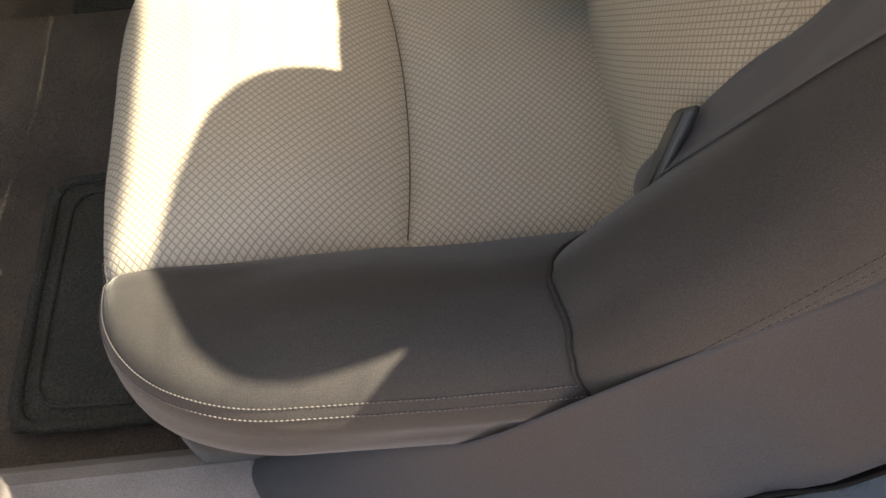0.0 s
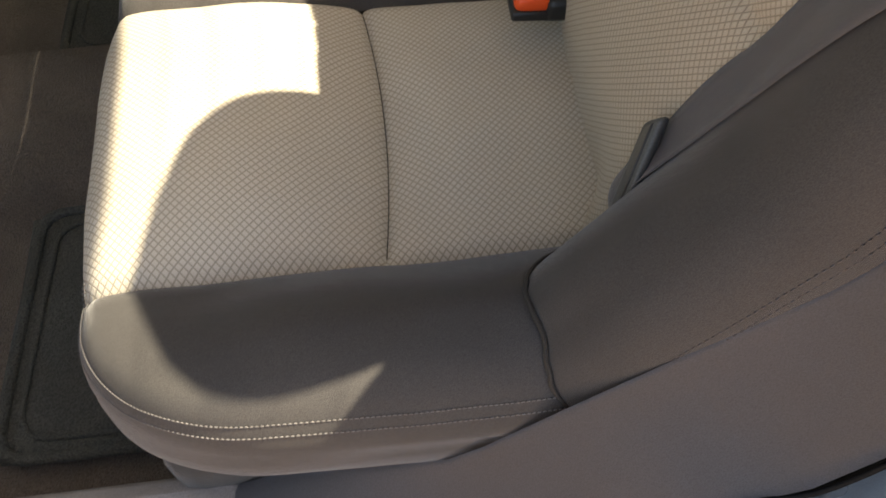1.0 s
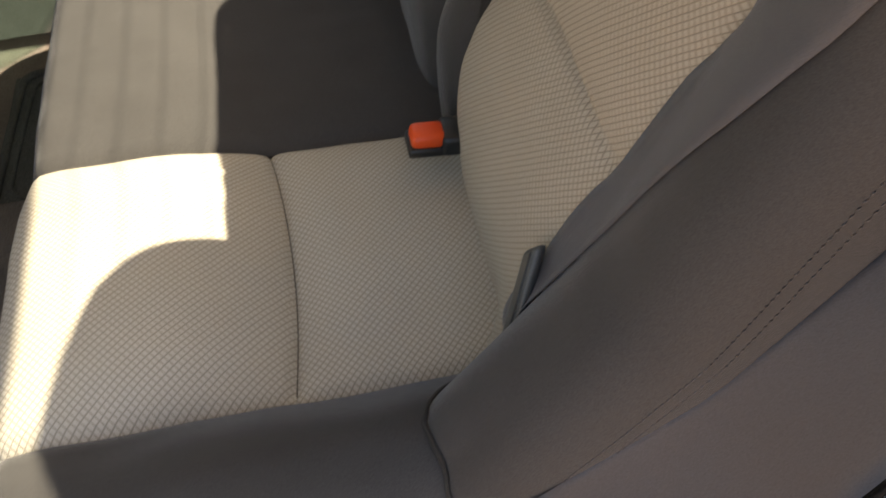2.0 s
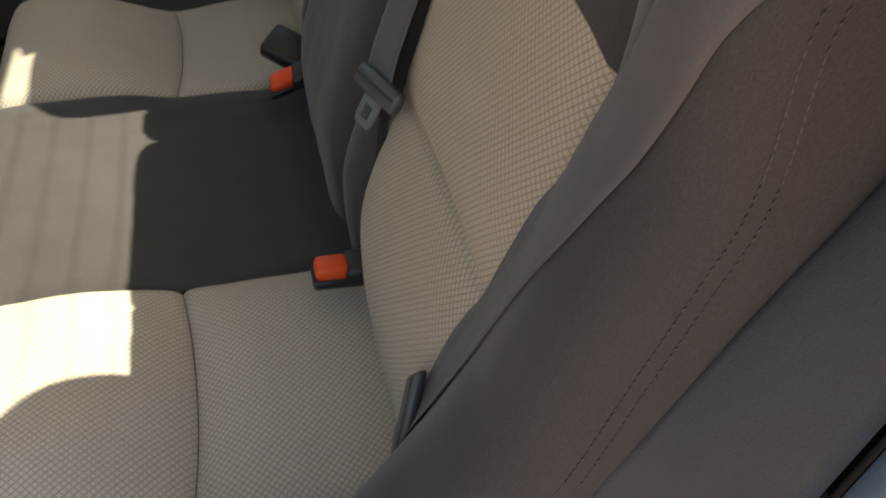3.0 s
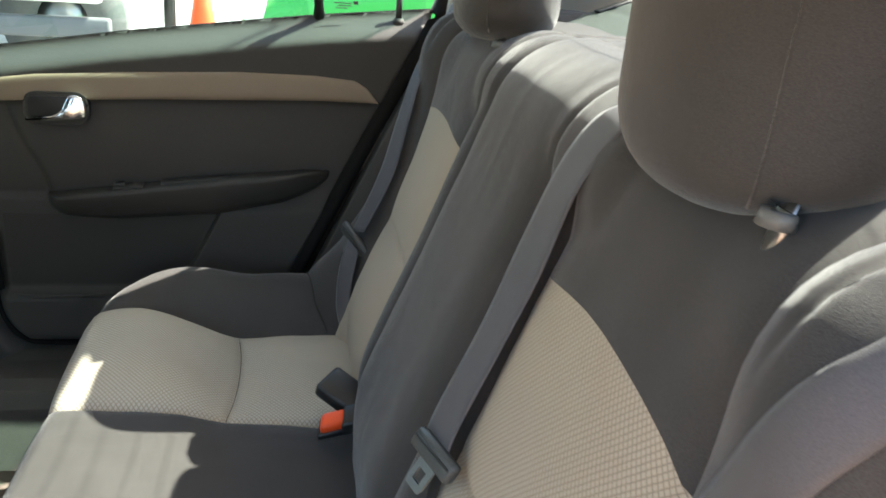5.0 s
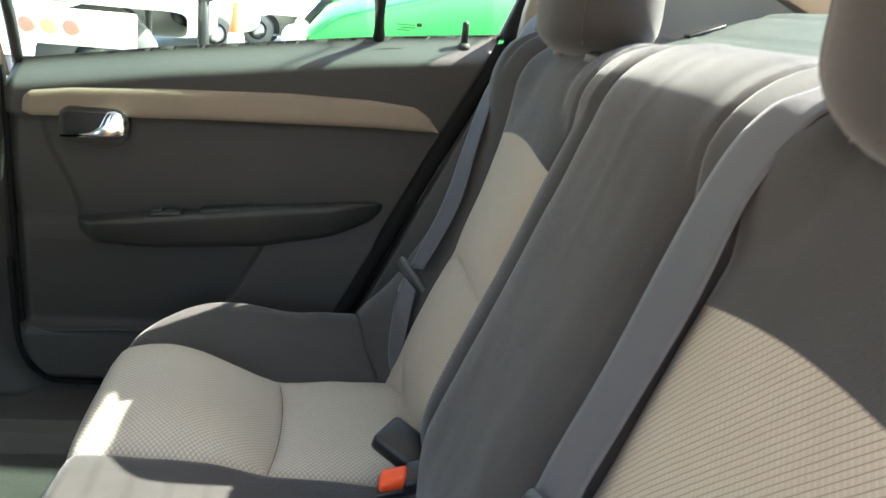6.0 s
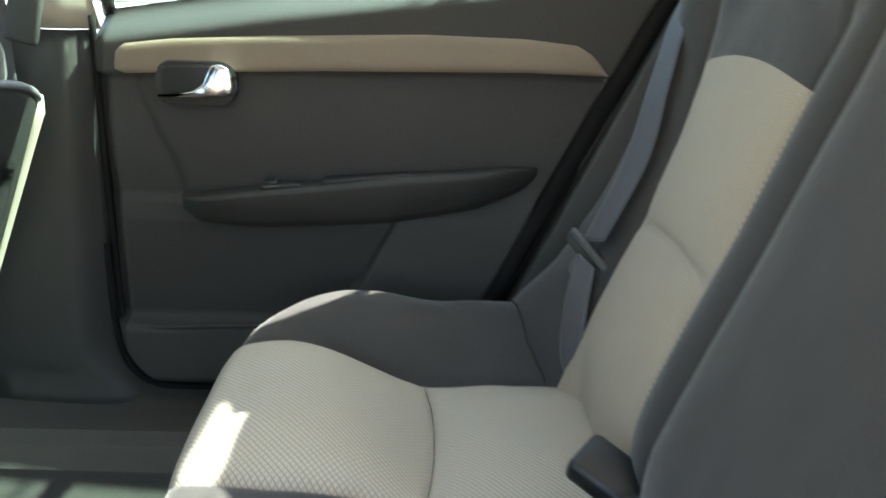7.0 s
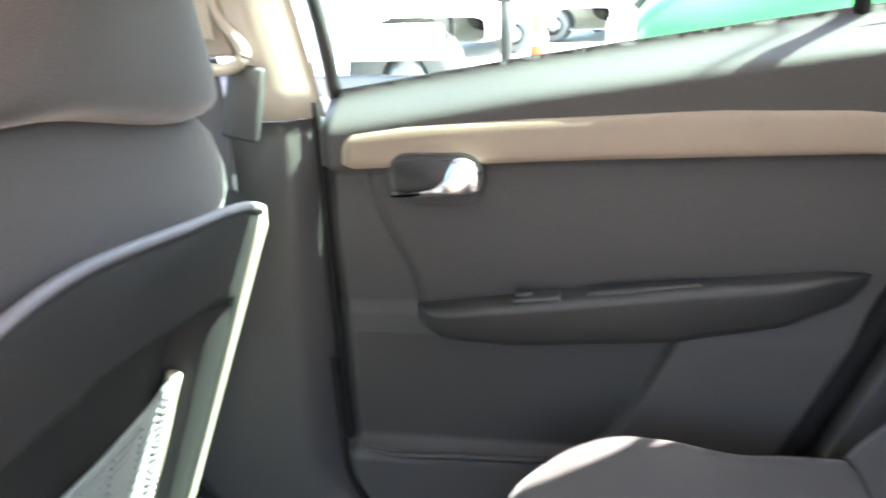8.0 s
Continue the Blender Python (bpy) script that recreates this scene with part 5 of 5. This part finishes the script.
# Sky reflection and outdoor glare are put into the glass and tyre colours.
glass_sky_tone = surface("car_glass_sky_tone", (0.28, 0.30, 0.30), 0.15, bump=0.0, spec=0.8)
tyre = surface("glare_pale_tyre", (0.11, 0.11, 0.11), 0.8, fine=200, bump=0.3)


def wheel(parent, x, y, z=0.31, r=0.31):
    a = [2 * math.pi * i / 28 for i in range(29)]
    prof = [(0.18, -0.09), (0.27, -0.10), (r, -0.07), (r, 0.07), (0.27, 0.10), (0.18, 0.09)]
    bm = grid(lambda t, i: Vector((x + prof[int(i)][0] * math.cos(t), y + prof[int(i)][1], z + prof[int(i)][0] * math.sin(t))), a, range(6))
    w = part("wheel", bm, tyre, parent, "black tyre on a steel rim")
    bm = tube([(x, y - 0.07, z), (x, y + 0.07, z)], 0.185, 24)
    part("rim", bm, metal, w)


def parked_car(name, label, at, turn, body_mat, tall=1.0):
    """A sedan, its nose to local -x: lower body, cabin, panes, wheels, lamps."""
    c = thing(name, (at[0], at[1], 0), label, "car")
    m = pose(at[0], at[1], 0, 0, 0, turn) @ Matrix.Diagonal((1, 1, tall, 1))
    def lower(a, i):
        xs = [-2.15, -2.10, -1.9, -1.3, -0.75, 0.0, 1.0, 1.5, 2.0, 2.15]
        top = [0.62, 0.78, 0.90, 1.03, 1.10, 1.12, 1.12, 1.10, 1.06, 0.80]
        half = [0.60, 0.74, 0.82, 0.86, 0.88, 0.88, 0.88, 0.86, 0.80, 0.66]
        x = xs[0] + (xs[-1] - xs[0]) * i
        h, t = float(np.interp(x, xs, half)), float(np.interp(x, xs, top))
        cc, s = math.cos(a), math.sin(a)
        zc = (t + 0.22) / 2
        return Vector((x, h * math.copysign(abs(cc) ** 0.5, cc), zc + (t - 0.22) / 2 * math.copysign(abs(s) ** 0.42, s)))
    bm = grid(lower, [2 * math.pi * k / 48 for k in range(49)], steps(0, 1, 44))
    bmesh.ops.holes_fill(bm, edges=bm.edges[:], sides=60)
    bm.transform(m)
    b = part("body", bm, body_mat, c)
    def cabin(a, k):
        cc, s = math.cos(a), math.sin(a)
        x0, x1 = -0.85 + 0.70 * k, 1.55 - 0.55 * k
        return Vector(((x0 + x1) / 2 + (x1 - x0) / 2 * math.copysign(abs(cc) ** 0.35, cc), (0.80 - 0.17 * k) * math.copysign(abs(s) ** 0.35, s), 1.05 + 0.40 * k))
    bm = grid(cabin, [2 * math.pi * k / 48 for k in range(49)], steps(0, 0.9, 6))
    bm.transform(m)
    part("windows", bm, glass_sky_tone, c, "windows with the sky's reflection in their colour")
    def rooftop(a, r):
        p = cabin(a, 0.9)
        q = p.lerp(Vector((0.35, 0, p.z)), 1 - r)
        q.z = p.z + 0.06 * (1 - r ** 3)
        return q
    bm = grid(rooftop, [2 * math.pi * k / 48 for k in range(49)], [1, 0.9, 0.7, 0.4, 0.05])
    bm.transform(m)
    part("roof", bm, body_mat, c)
    for sx in (-1.35, 1.30):
        for sy in (-0.80, 0.80):
            q = m @ Vector((sx, sy, 0.31))
            wheel(c, q.x, q.y)
    for sy in (-0.62, 0.62):
        bm = block((0.10, 0.30, 0.14), (-2.05, sy, 0.74), 0.03, 3)
        bm.transform(m)
        part("headlight", bm, white_paint, c, "pale headlight")
    return c, m
gc, gm = parked_car("green_car", "bright green sedan parked beside the car", (1.72, 3.85), 0, green, 1.22)
# bonnet crease and wiper of the green car
bm = tube(smooth_path([gm @ Vector((-1.95, -0.70, 0.90)), gm @ Vector((-1.3, -0.66, 1.035)), gm @ Vector((-0.8, -0.66, 1.105))], 6), 0.012, 6)
part("crease", bm, green, gc)
bm = tube([gm @ Vector((-2.0, -0.72, 0.83)), gm @ Vector((-1.93, -0.70, 0.90)), gm @ Vector((-1.80, -0.66, 0.96))], 0.018, 6)
part("lamp_edge", bm, black, gc, "black rubber edge at the headlamp")

# truck tail with three round lamps
tr = thing("truck", (-1.9, 6.6, 0), "pale truck rear with three round lamps in a row", "truck")
part("tail_bar", block((1.6, 0.12, 0.24), (-2.30, 5.75, 0.75), 0.02), white_paint, tr, "pale lamp bar")
part("truck_body", block((2.2, 3.4, 1.7), (-2.5, 7.6, 1.75), 0.05), white_paint, tr, "pale box body")
part("bumper", block((1.7, 0.10, 0.14), (-2.30, 5.78, 0.46), 0.02), plastic_jamb, tr, "dark grey bumper")
for i, mt_ in enumerate((red_lens, amber_lens, red_lens)):
    x = -2.19 + 0.143 * i
    part("tail_lamp", tube([(x, 5.70, 0.755), (x, 5.672, 0.755), (x, 5.664, 0.755)], [0.055, 0.055, 0.04], 20), mt_, tr, "round amber lamp" if i == 1 else "round red lamp")
for x in (-3.1, -1.9):
    wheel(tr, x, 6.4, 0.45, 0.45)
# posts, cone and far vehicles
def post(x, y, h, r, label):
    p = thing("post", (x, y, 0), label, "post", "posts")
    part("shaft", tube([(x, y, 0), (x, y, h)], r, 10), black, p)
    part("bracket", block((r * 3.4, r * 2.6, h * 0.05), (x, y, h * 0.92), 0.01), black, p)
    part("bracket", block((r * 3.0, r * 2.4, h * 0.05), (x, y, h * 0.80), 0.01), black, p)
post(-1.25, 7.2, 1.25, 0.05, "dark metal post standing in the lot")
post(-1.70, 7.2, 1.5, 0.03, "thin dark metal post standing in the lot")
cn = thing("traffic_cone", (-1.0, 7.4, 0), "orange traffic cone with a pale collar", "traffic cone")
part("cone_body", tube([(-1.0, 7.4, 0.03), (-1.0, 7.4, 0.5), (-1.0, 7.4, 0.98)], [0.17, 0.085, 0.03], 20), cone_plastic, cn)
part("collar", tube([(-1.0, 7.4, 0.60), (-1.0, 7.4, 0.72)], [0.079, 0.066], 20), white_paint, cn, "pale reflective collar")
part("cone_foot", block((0.4, 0.4, 0.04), (-1.0, 7.4, 0.02), 0.01), cone_plastic, cn)
parked_car("parked_car", "white car parked far across the lot", (-2.6, 16.0), 80, white_paint)
parked_car("parked_car", "white car parked far across the lot", (-0.4, 19.0), 75, white_paint)
parked_car("parked_car", "grey car parked far across the lot", (2.6, 21.0), 85, paint)
